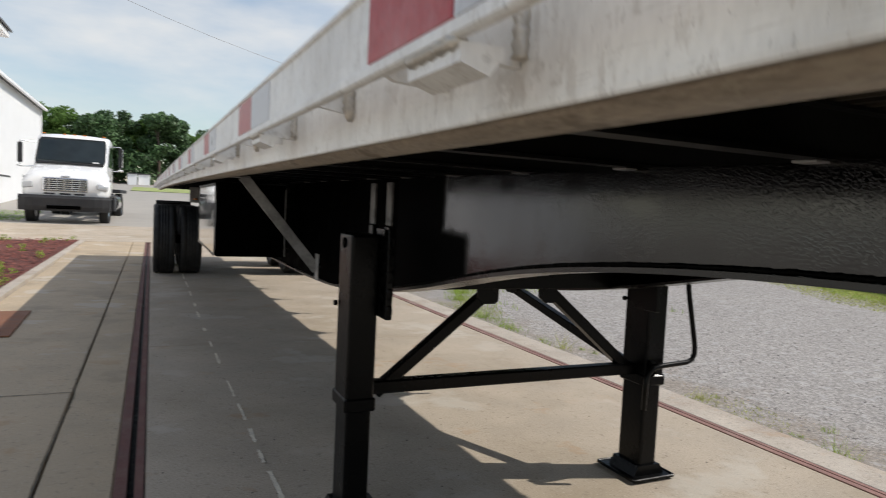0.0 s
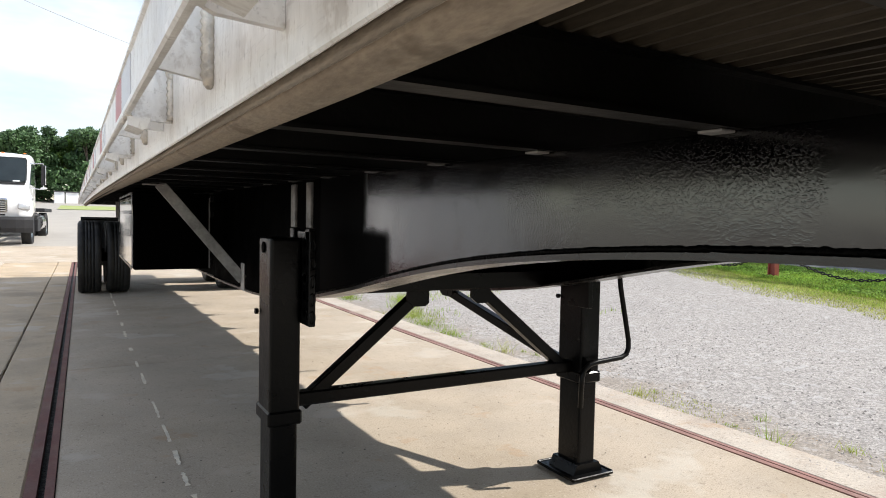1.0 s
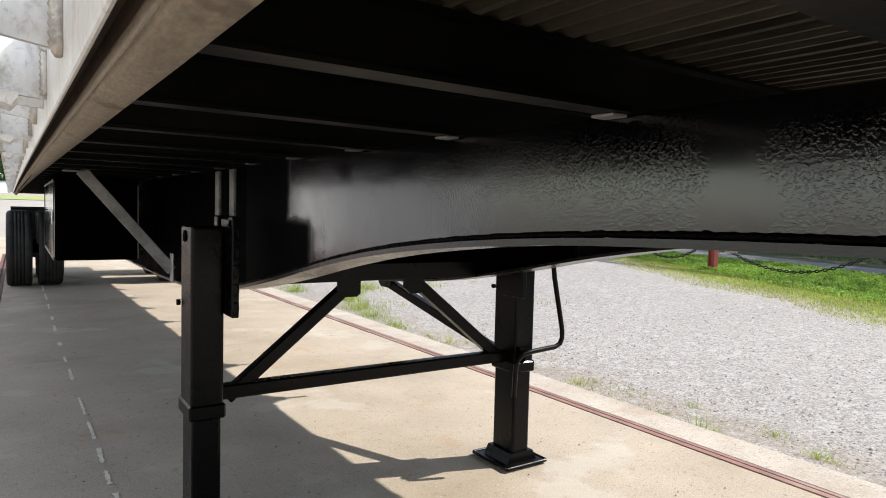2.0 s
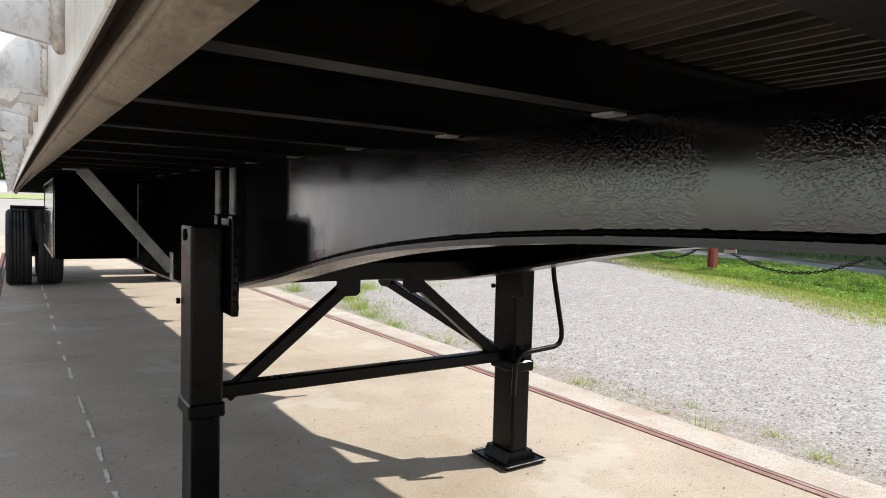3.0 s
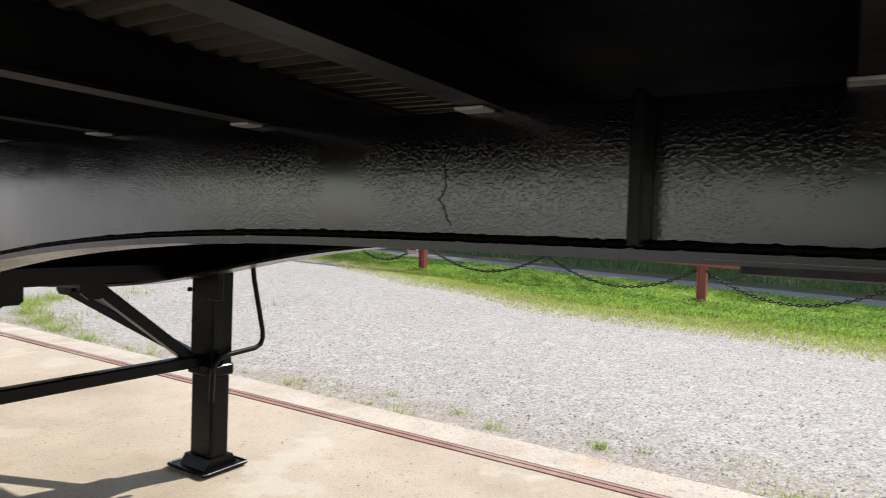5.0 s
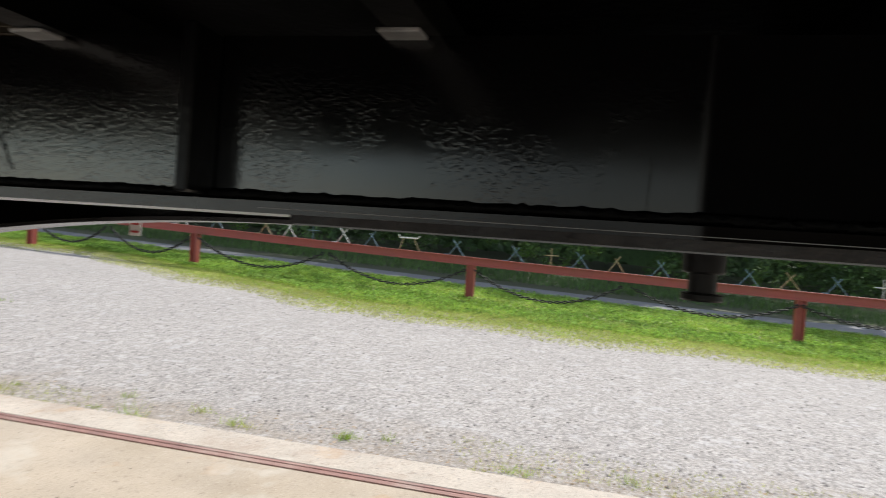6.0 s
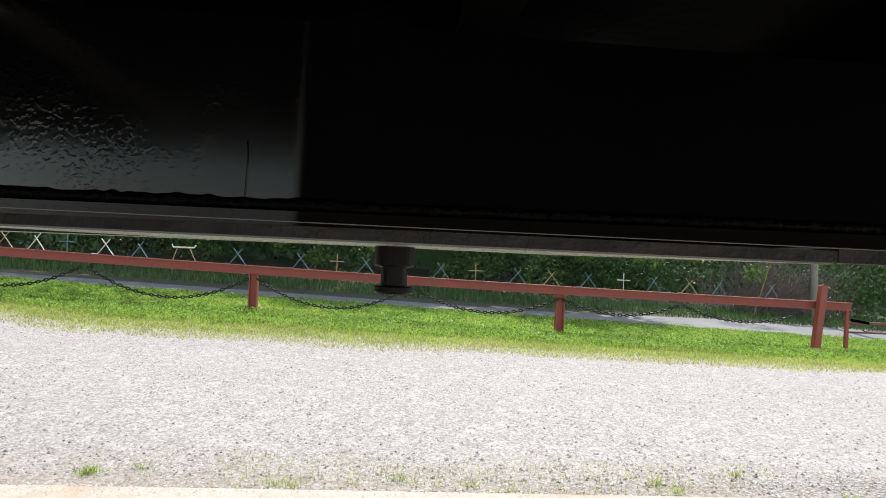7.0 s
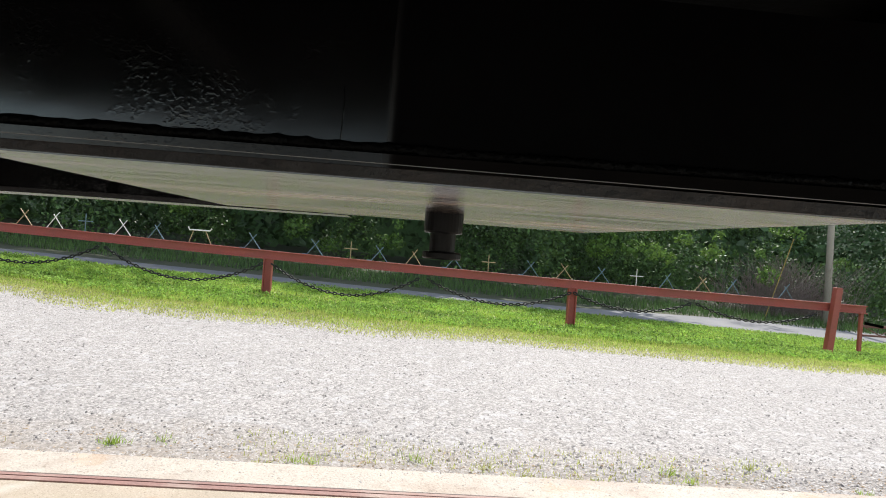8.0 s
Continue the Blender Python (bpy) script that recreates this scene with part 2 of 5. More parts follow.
def crushed(name, base, soil):
    """Crushed stone: cells of two sizes, each its own tone, with soil along the kerb."""
    m = mat(name, base, 0.95, 0, 0.12, 0.6, 160, 0, dirt=tuple(0.86 * c for c in base), dirt_amt=0.5, dirt_scale=0.35)
    nt = m.node_tree
    bs = nt.nodes["Principled BSDF"]
    co = nt.nodes.new("ShaderNodeTexCoord")
    last = bs.inputs["Base Color"].links[0].from_socket
    heights = []
    for scale, lo, hi in ((62, 0.60, 1.35), (150, 0.76, 1.22)):
        v = nt.nodes.new("ShaderNodeTexVoronoi")
        v.inputs["Scale"].default_value = scale
        link(nt, co, "Object", v, "Vector")
        sp = nt.nodes.new("ShaderNodeSeparateColor")
        link(nt, v, "Color", sp, "Color")
        rg = nt.nodes.new("ShaderNodeMapRange")
        rg.inputs["To Min"].default_value, rg.inputs["To Max"].default_value = lo, hi
        link(nt, sp, "Red", rg, "Value")
        mu = nt.nodes.new("ShaderNodeMix")
        mu.data_type, mu.blend_type = "RGBA", "MULTIPLY"
        mu.inputs["Factor"].default_value = 1
        nt.links.new(last, mu.inputs["A"])
        link(nt, rg, "Result", mu, "B")
        last = mu.outputs["Result"]
        heights.append(v)
    xyz = nt.nodes.new("ShaderNodeSeparateXYZ")
    link(nt, co, "Object", xyz, "Vector")
    no = nt.nodes.new("ShaderNodeTexNoise")
    no.inputs["Scale"].default_value, no.inputs["Detail"].default_value = 2.6, 7
    link(nt, co, "Object", no, "Vector")
    off = nt.nodes.new("ShaderNodeMath")
    off.operation = "MULTIPLY_ADD"
    link(nt, no, "Fac", off, 0)
    off.inputs[1].default_value = 1.7
    link(nt, xyz, "X", off, 2)
    fr = nt.nodes.new("ShaderNodeMapRange")
    fr.inputs["From Min"].default_value, fr.inputs["From Max"].default_value = 4.90, 4.40
    fr.inputs["To Max"].default_value = 0.35
    link(nt, off, "Value", fr, "Value")
    mx = nt.nodes.new("ShaderNodeMix")
    mx.data_type = "RGBA"
    mx.inputs["B"].default_value = (*soil, 1)
    link(nt, fr, "Result", mx, "Factor")
    nt.links.new(last, mx.inputs["A"])
    link(nt, mx, "Result", bs, "Base Color")
    bp = nt.nodes.new("ShaderNodeBump")
    bp.invert = True
    bp.inputs["Strength"].default_value, bp.inputs["Distance"].default_value = 0.15, 0.004
    link(nt, heights[0], "Distance", bp, "Height")
    link(nt, bp, "Normal", bs, "Normal")
    return m


def speckled(m, scale, cut, colour, amount, stretch=(1, 1, 1)):
    """Scatters small pits and flecks of another colour over a material."""
    nt = m.node_tree
    bs = nt.nodes["Principled BSDF"]
    co = nt.nodes.new("ShaderNodeTexCoord")
    no = nt.nodes.new("ShaderNodeTexNoise")
    no.inputs["Scale"].default_value, no.inputs["Detail"].default_value = scale, 4
    no.inputs["Roughness"].default_value = 0.65
    mp = nt.nodes.new("ShaderNodeMapping")
    mp.inputs["Scale"].default_value = stretch
    link(nt, co, "Object", mp, "Vector")
    link(nt, mp, "Vector", no, "Vector")
    rg = nt.nodes.new("ShaderNodeMapRange")
    rg.inputs["From Min"].default_value, rg.inputs["From Max"].default_value = cut, cut + 0.07
    rg.inputs["To Max"].default_value = amount
    link(nt, no, "Fac", rg, "Value")
    mx = nt.nodes.new("ShaderNodeMix")
    mx.data_type = "RGBA"
    mx.inputs["B"].default_value = (*colour, 1)
    link(nt, rg, "Result", mx, "Factor")
    nt.links.new(bs.inputs["Base Color"].links[0].from_socket, mx.inputs["A"])
    link(nt, mx, "Result", bs, "Base Color")


for key in ("concrete", "concrete_walk", "concrete_curb"):
    speckled(M[key], 110, 0.57, (0.19, 0.155, 0.115), 0.6)
    speckled(M[key], 26, 0.595, (0.22, 0.18, 0.135), 0.5)
    speckled(M[key], 60, 0.60, (0.62, 0.56, 0.46), 0.5)
    speckled(M[key], 2.6, 0.585, (0.42, 0.25, 0.12), 0.35)
    speckled(M[key], 1.3, 0.565, (0.58, 0.54, 0.47), 0.5)
speckled(M["concrete_walk"], 0.8, 0.55, (0.22, 0.18, 0.13), 0.4)
speckled(M["aluminium"], 26, 0.60, (0.46, 0.42, 0.37), 0.4)
speckled(M["aluminium"], 60, 0.565, (0.52, 0.47, 0.42), 0.35, (1, 1.6, 0.45))
speckled(M["aluminium"], 110, 0.61, (0.40, 0.38, 0.36), 0.4, (1, 1.6, 0.8))
speckled(M["aluminium"], 150, 0.60, (0.62, 0.60, 0.57), 0.4, (1, 0.12, 2.0))
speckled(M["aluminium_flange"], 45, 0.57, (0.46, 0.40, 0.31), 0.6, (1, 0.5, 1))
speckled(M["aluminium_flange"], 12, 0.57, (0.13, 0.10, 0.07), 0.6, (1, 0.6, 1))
M["rust_dusty"] = mat("rust_dusty", (0.28, 0.155, 0.13), 0.8, 0.05, 0.3, 7, 90, 0.3, dirt=(0.43, 0.34, 0.285), dirt_amt=0.7, dirt_scale=2.5)
M["gravel"] = crushed("gravel", (0.34, 0.315, 0.292), (0.24, 0.175, 0.105))
speckled(M["gravel"], 42, 0.54, (0.20, 0.18, 0.165), 0.5)
speckled(M["gravel"], 9, 0.56, (0.47, 0.45, 0.44), 0.5)
M["stone"] = mat("stone", (0.385, 0.355, 0.328), 0.9, 0, 0.15, 30, 120, 0.3, island=0.30)
M["stone_dark"] = mat("stone_dark", (0.27, 0.247, 0.23), 0.9, 0, 0.2, 30, 120, 0.3, island=0.5)
M["soil_grass"] = mat("soil_grass", (0.32, 0.38, 0.12), 0.95, 0, 0.35, 1.6, 40, 0.6, dirt=(0.44, 0.38, 0.25), dirt_amt=0.8, dirt_scale=1.1)
M["road"] = mat("road", (0.38, 0.35, 0.31), 0.9, 0, 0.15, 1.0, 60, 0.4)
M["lane"] = mat("lane", (0.165, 0.165, 0.17), 0.9, 0, 0.15, 1.0, 60, 0.4, dirt=(0.20, 0.195, 0.185), dirt_amt=0.5)
M["blade"] = mat("blade", (0.30, 0.43, 0.07), 0.6, 0, 0.25, 0.8, 20, 0, island=0.4, dirt=(0.47, 0.50, 0.15), dirt_amt=0.8, dirt_scale=0.9)
M["clover"] = mat("clover", (0.22, 0.365, 0.065), 0.8, 0, 0.3, 0.8, 20, 0, island=0.55, dirt=(0.30, 0.40, 0.10), dirt_amt=0.6, dirt_scale=1.5)
M["blade_dry"] = mat("blade_dry", (0.44, 0.46, 0.15), 0.7, 0, 0.25, 0.8, 20, 0, island=0.4)
# bank colour darkened in place of the shade the trees throw on it
M["soil_shaded"] = mat("soil_shaded", (0.055, 0.06, 0.03), 0.95, 0, 0.4, 1.0, 30, 0.6)
M["leaf"] = mat("leaf", (0.115, 0.20, 0.05), 0.55, 0, 0.35, 0.35, 5, 0, island=0.4, dirt=(0.16, 0.26, 0.045), dirt_amt=0.6, dirt_scale=0.5)
# darker copy of leaf: carries the shade of the wood's near side and bank
M["leaf_wood"] = mat("leaf_wood", (0.072, 0.135, 0.034), 0.6, 0, 0.4, 0.35, 5, 0, island=0.5, dirt=(0.10, 0.17, 0.03), dirt_amt=0.5, dirt_scale=0.5)
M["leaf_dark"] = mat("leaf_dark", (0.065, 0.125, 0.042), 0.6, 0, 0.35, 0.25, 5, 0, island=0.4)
M["leaf_grey"] = mat("leaf_grey", (0.12, 0.16, 0.09), 0.6, 0, 0.3, 0.4, 5, 0, island=0.4)
M["twig"] = mat("twig", (0.20, 0.16, 0.14), 0.9, 0, 0.3, 2, 30, 0.3)
M["bark"] = mat("bark", (0.12, 0.09, 0.07), 0.95, 0, 0.3, 3, 40, 0.6)
M["red_paint"] = mat("red_paint", (0.29, 0.062, 0.045), 0.6, 0, 0.2, 5, 60, 0.25, dirt=(0.20, 0.07, 0.05), dirt_amt=0.6, dirt_scale=2.5)
M["chain"] = mat("chain", (0.012, 0.011, 0.010), 0.7, 0.0, 0.3, 20, 100, 0.3)
M["cross_rust"] = mat("cross_rust", (0.36, 0.27, 0.15), 0.6, 0.2, 0.3, 15, 90, 0.2)
M["cross_blue"] = mat("cross_blue", (0.13, 0.20, 0.24), 0.55, 0.2, 0.3, 15, 90, 0.2)
M["cross_white"] = mat("cross_white", (0.62, 0.60, 0.57), 0.55, 0.1, 0.2, 15, 90, 0.2)
M["white_paint"] = mat("white_paint", (0.88, 0.88, 0.88), 0.25, 0, 0.04, 3, 40, 0.02, coat=0.4)
M["siding"] = mat("siding", (0.9, 0.9, 0.9), 0.5, 0, 0.05, 1, 20, 0.05)
M["roof_dark"] = mat("roof_dark", (0.09, 0.09, 0.09), 0.7, 0, 0.2, 2, 20, 0.1)
M["grey_plastic"] = mat("grey_plastic", (0.016, 0.016, 0.018), 0.7, 0, 0.15, 4, 60, 0.1)
M["chrome"] = mat("chrome", (0.72, 0.72, 0.74), 0.18, 1.0, 0.06, 5, 50, 0.02, rvar=0.06)
M["lamp_clear"] = mat("lamp_clear", (0.50, 0.51, 0.52), 0.15, 0.3, 0.08, 8, 50, 0.02, rvar=0.05)
M["polished"] = mat("polished", (0.46, 0.46, 0.48), 0.06, 1.0, 0.10, 4, 50, 0.02, rvar=0.03)
M["amber"] = mat("amber", (0.75, 0.22, 0.03), 0.25, 0, 0.1, 8, 50, 0.02)
M["windscreen"] = mat("windscreen", (0.035, 0.05, 0.056), 0.05, 0, 0.25, 0.8, 3, 0, coat=1.0, rvar=0.03)
M["wood_pole"] = mat("wood_pole", (0.38, 0.34, 0.29), 0.9, 0, 0.2, 3, 40, 0.3, stretch=(3, 3, 0.4))
M["yellow"] = mat("yellow", (0.32, 0.22, 0.05), 0.5, 0, 0.15, 6, 50, 0.1)
for key in ("blade", "blade_dry", "clover", "leaf"):
    M[key].node_tree.nodes["Principled BSDF"].inputs["Specular IOR Level"].default_value = 0.15
M["crumb"] = mat("crumb", (0.30, 0.22, 0.14), 0.95, 0, 0.3, 20, 90, 0.3, island=0.5)
M["mulch"] = mat("mulch", (0.13, 0.038, 0.028), 0.95, 0, 0.4, 3, 60, 0.8)
M["mulch_chip"] = mat("mulch_chip", (0.16, 0.05, 0.036), 0.9, 0, 0.3, 8, 60, 0.3, island=0.7)
M["crack"] = mat("crack", (0.08, 0.07, 0.052), 0.95, 0, 0.3, 20, 90, 0.4)
M["sign_white"] = mat("sign_white", (0.75, 0.73, 0.72), 0.5, 0, 0.06, 10, 80, 0.05)
M["sign_red"] = mat("sign_red", (0.5, 0.05, 0.05), 0.5, 0, 0.06, 10, 80, 0.05)


for key, share in (("blade", 0.45), ("blade_dry", 0.45), ("clover", 0.4), ("leaf", 0.35), ("leaf_wood", 0.2)):
    nt = M[key].node_tree
    thin = nt.nodes.new("ShaderNodeBsdfTranslucent")
    bs = nt.nodes["Principled BSDF"]
    nt.links.new(bs.inputs["Base Color"].links[0].from_socket, thin.inputs["Color"])
    both = nt.nodes.new("ShaderNodeMixShader")
    both.inputs["Fac"].default_value = share
    nt.links.new(bs.outputs["BSDF"], both.inputs[1])
    nt.links.new(thin.outputs["BSDF"], both.inputs[2])
    nt.links.new(both.outputs["Shader"], nt.nodes["Material Output"].inputs["Surface"])
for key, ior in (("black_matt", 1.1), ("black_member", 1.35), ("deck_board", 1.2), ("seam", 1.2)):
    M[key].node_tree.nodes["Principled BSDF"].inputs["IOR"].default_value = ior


# ---- builders ----
def mesh_of(bm, name, material, smooth=False):
    me = bpy.data.meshes.new(name)
    bmesh.ops.recalc_face_normals(bm, faces=bm.faces[:])
    bm.to_mesh(me)
    bm.free()
    me.materials.append(material)
    if smooth:
        me.polygons.foreach_set("use_smooth", [True] * len(me.polygons))
    return me


def part(name, bm, material, parent=None, label="", smooth=False):
    ob = new(name, mesh_of(bm, name, material, smooth))
    if parent is not None:
        ob.parent = parent
        ob.matrix_parent_inverse = parent.matrix_world.inverted()
    if label:
        tagged(ob, label)
    return ob


def thing(name, at, label, category, group="", kind=""):
    ob = new(name)
    ob.matrix_world = Matrix.Translation(at)
    ob.empty_display_size = 0.1
    tagged(ob, label, category, group, kind)
    bpy.context.view_layer.update()
    return ob


def box(x0, x1, y0, y1, z0, z1, bevel=0.0, bm=None, seg=1):
    b = bmesh.new()
    bmesh.ops.create_cube(b, size=1, matrix=Matrix.LocRotScale(((x0 + x1) / 2, (y0 + y1) / 2, (z0 + z1) / 2), None, (x1 - x0, y1 - y0, z1 - z0)))
    if bevel:
        bmesh.ops.bevel(b, geom=b.edges[:], offset=bevel, segments=seg, affect="EDGES", profile=0.5)
    return join(bm, b)


def join(bm, b):
    if bm is None:
        return b
    me = bpy.data.meshes.new("tmp")
    b.to_mesh(me)
    b.free()
    bm.from_mesh(me)
    bpy.data.meshes.remove(me)
    return bm


def turned(bm, m):
    bmesh.ops.transform(bm, matrix=m, verts=bm.verts[:])
    return bm


def prism(profile, y0, y1, axis="y", steps=1, bm=None):
    """Extrudes a closed outline: (x, z) along y, (y, z) along x, or (x, y) along z."""
    b = bmesh.new()
    rings = []
    for i in range(steps + 1):
        c = y0 + (y1 - y0) * i / steps
        rings.append([b.verts.new((p, c, q) if axis == "y" else (c, p, q) if axis == "x" else (p, q, c)) for p, q in profile])
    n = len(profile)
    for r, s in zip(rings, rings[1:]):
        for i in range(n):
            b.faces.new((r[i], r[(i + 1) % n], s[(i + 1) % n], s[i]))
    b.faces.new(rings[0])
    b.faces.new(rings[-1][::-1])
    return join(bm, b)


def tube(points, radius, segs=8, bm=None, closed=False):
    b = bmesh.new()
    pts = [Vector(p) for p in points]
    rad = radius if isinstance(radius, (list, tuple)) else [radius] * len(pts)
    rings = []
    side = None
    for i, p in enumerate(pts):
        a = pts[i - 1] if i or closed else p
        c = pts[(i + 1) % len(pts)] if i < len(pts) - 1 or closed else p
        d = (c - a).normalized()
        if side is None:
            side = d.orthogonal().normalized()
        side = (side - d * side.dot(d)).normalized()
        up = d.cross(side)
        rings.append([b.verts.new(p + rad[i] * (math.cos(t) * side + math.sin(t) * up)) for t in [2 * math.pi * k / segs for k in range(segs)]])
    pairs = list(zip(rings, rings[1:])) + ([(rings[-1], rings[0])] if closed else [])
    for r, s in pairs:
        for k in range(segs):
            b.faces.new((r[k], r[(k + 1) % segs], s[(k + 1) % segs], s[k]))
    if not closed:
        b.faces.new(rings[0][::-1])
        b.faces.new(rings[-1])
    return join(bm, b)


def bar(p, q, w, h, bevel=0.004, bm=None):
    """A straight bar of rectangular section from p to q."""
    p, q = Vector(p), Vector(q)
    b = box(-w / 2, w / 2, 0, (q - p).length, -h / 2, h / 2, bevel)
    d = (q - p).normalized()
    x = d.cross(Vector((0, 0, 1)))
    x = x.normalized() if x.length > 1e-4 else Vector((1, 0, 0))
    z = x.cross(d)
    turned(b, Matrix.Translation(p) @ Matrix((x, d, z)).transposed().to_4x4())
    return join(bm, b)


def lathe(profile, centre, axis="z", segs=20, bm=None):
    """Turns (radius, height) pairs round an axis through centre."""
    b = bmesh.new()
    rings = []
    for r, h in profile:
        ring = []
        for k in range(segs):
            a = 2 * math.pi * k / segs
            u, v = r * math.cos(a), r * math.sin(a)
            ring.append(b.verts.new((u, v, h) if axis == "z" else (h, u, v)))
        rings.append(ring)
    for r, s in zip(rings, rings[1:]):
        for k in range(segs):
            b.faces.new((r[k], r[(k + 1) % segs], s[(k + 1) % segs], s[k]))
    if profile[0][0] > 1e-5:
        b.faces.new(rings[0][::-1])
    if profile[-1][0] > 1e-5:
        b.faces.new(rings[-1])
    bmesh.ops.remove_doubles(b, verts=b.verts[:], dist=1e-6)
    turned(b, Matrix.Translation(centre))
    return join(bm, b)


def array_mesh(name, verts, faces, material, smooth=False):
    me = bpy.data.meshes.new(name)
    me.vertices.add(len(verts))
    me.vertices.foreach_set("co", np.asarray(verts, dtype=np.float32).ravel())
    faces = np.asarray(faces, dtype=np.int32)
    k = faces.shape[1]
    me.loops.add(faces.size)
    me.loops.foreach_set("vertex_index", faces.ravel())
    me.polygons.add(len(faces))
    me.polygons.foreach_set("loop_start", np.arange(0, faces.size, k, dtype=np.int32))
    me.polygons.foreach_set("loop_total", np.full(len(faces), k, dtype=np.int32))
    if smooth:
        me.polygons.foreach_set("use_smooth", [True] * len(faces))
    me.update(calc_edges=True)
    me.materials.append(material)
    return me


rng = np.random.default_rng(7)


# ---- terrain ----
def ground_z(x, y):
    """The yard falls gently towards the front; level at the scale, rising past its far end."""
    x, y = np.asarray(x, float), np.asarray(y, float)
    w = np.clip((x - 3.6) / 7.8, 0, 1)
    side = w * (0.032 * np.clip(y, -40, 14) + 0.07)
    back = np.clip((y - 16.0) / 7.0, 0, 1)
    back = 0.24 * back * back * (3 - 2 * back)
    bank = np.clip((x - 18.0) / 12.0, 0, 1) * 0.5
    rise = 0.042 * np.clip(y - 24.0, 0, 70)
    return rise + np.where(x > 3.0, side + np.where(x < 9, back * (1 - w), 0), back) + bank


def verge_shift(y):
    """The grass edge draws back from the gravel towards the rear of the yard."""
    return np.clip((np.asarray(y, float) - 0.8) * 0.38, 0, 2.3)


def grid_sheet(name, xs, ys, zoff, material):
    gx, gy = np.meshgrid(xs, ys)
    gz = ground_z(gx, gy) + zoff
    v = np.stack([gx, gy, gz], -1).reshape(-1, 3)
    nx, ny = len(xs), len(ys)
    i = (np.arange(ny - 1)[:, None] * nx + np.arange(nx - 1)[None]).ravel()
    f = np.stack([i, i + 1, i + nx + 1, i + nx], -1)
    return new(name, array_mesh(name, v, f, material, True))


far = np.array([60, 90, 150, 300, 700, 2000.0])
gx = np.concatenate([-far[::-1], np.arange(-40, 41, 2.0), far])
gy = np.concatenate([-far[::-1], np.arange(-40, 41, 2.0), far])
tagged(grid_sheet("ground", gx, gy, -0.05, M["gravel"]), "pale grey crushed gravel yard, dusty and uneven", "ground", kind="structure")

# ---- the weighbridge and paving ----
def slab(name, x0, x1, y0, y1, material, label, top=0.0, deep=0.3, bevel=0.008):
    return tagged(new(name, mesh_of(box(x0, x1, y0, y1, top - deep, top, bevel), name, material)), label, "paving", kind="structure")


EDGE = 3.03
slab("floor", 0.050, EDGE - 0.042, -9.0, 3.05, M["concrete"], "tan worn concrete deck of a truck scale")
slab("floor_rear", 0.050, EDGE - 0.042, 3.056, 9.3, M["concrete"], "tan worn concrete deck of a truck scale", top=-0.002)
slab("floor_end", 0.050, EDGE - 0.042, 9.306, 15.4, M["concrete"], "tan worn concrete deck of a truck scale")
for side, x in (("left", 0.0), ("right", EDGE)):
    for k, (a, b) in enumerate(((-0.062, -0.016), (0.012, 0.046)) if side == "left" else ((-0.040, -0.005), (0.005, 0.029))):
        pr = [(x + a, 0.003), (x + b, 0.003), (x + b, -0.12), (x + b - 0.012, -0.12), (x + b - 0.012, -0.012), (x + a, -0.012)] if k == 0 else \
             [(x + a, 0.003), (x + b, 0.003), (x + b, -0.012), (x + a + 0.012, -0.012), (x + a + 0.012, -0.12), (x + a, -0.12)]
        tagged(new("trim_" + side, mesh_of(prism(pr, -9.0, 15.4), "trim", M["rust_steel"] if side == "left" else M["rust_dusty"])), "rust-red steel angle edging of the scale", "steel edging", kind="structure")
slab("pavement_kerb_left", -0.335, -0.065, -9.0, 15.4, M["concrete_walk"], "rough cast concrete kerb beside the scale")
slab("pavement_left_front", -1.36, -0.347, -9.0, 1.885, M["concrete_walk"], "grey worn concrete walkway, stained")
slab("pavement_left", -1.36, -0.347, 1.90, 9.8, M["concrete_walk"], "grey worn concrete walkway, stained", top=-0.003)
slab("pavement_left_rear", -1.50, -0.347, 9.81, 15.4, M["concrete_walk"], "grey worn concrete walkway, stained", top=-0.001)
slab("pavement_outer", -3.6, -1.372, -9.0, 4.95, M["concrete"], "grey worn concrete walkway, stained", top=-0.004)
slab("pavement_kerb_right", EDGE + 0.032, EDGE + 0.295, -9.0, 15.4, M["concrete_curb"], "rough broken-edged concrete kerb by the gravel", top=0.003, bevel=0.006)
# black strip laid in each gap to give it the darkness of a deep pit
for side, x in (("left", 0.0), ("right", EDGE)):
    tagged(new("trim_gap_" + side, mesh_of(box(x - 0.05, x + 0.05, -9.0, 15.4, -0.0495, -0.04), "trim_gap", M["seam"])), "black strip in the gap between the steel angles, for its shade", "gap", kind="structure")


def wander(x, y0, y1, n, amp, z, width, along_y=True, bm=None):
    b = bm or bmesh.new()
    prev = None
    for i in range(n + 1):
        c = y0 + (y1 - y0) * i / n
        o = x + amp * (noise.noise((c * 2.1, x, 0)) + 0.5 * noise.noise((c * 9, x, 3)))
        w = width * (0.5 + 0.7 * random.random())
        pr = [b.verts.new((o + s * w / 2, c, z) if along_y else (c, o + s * w / 2, z)) for s in (-1, 1)]
        if prev:
            b.faces.new((prev[0], prev[1], pr[1], pr[0]))
        prev = pr
    return b


joint = wander(-0.341, -2.0, 5.3, 220, 0.016, 0.0012, 0.007)
wander(-0.341, 5.3, 9.5, 60, 0.010, 0.0012, 0.003, True, joint)
wander(1.893, -1.36, -0.345, 60, 0.02, 0.0012, 0.010, False, joint)
tagged(new("pavement_joint", mesh_of(joint, "pavement_joint", M["crack"])), "dark weedy joints between the walkway slabs", "joint", kind="structure")

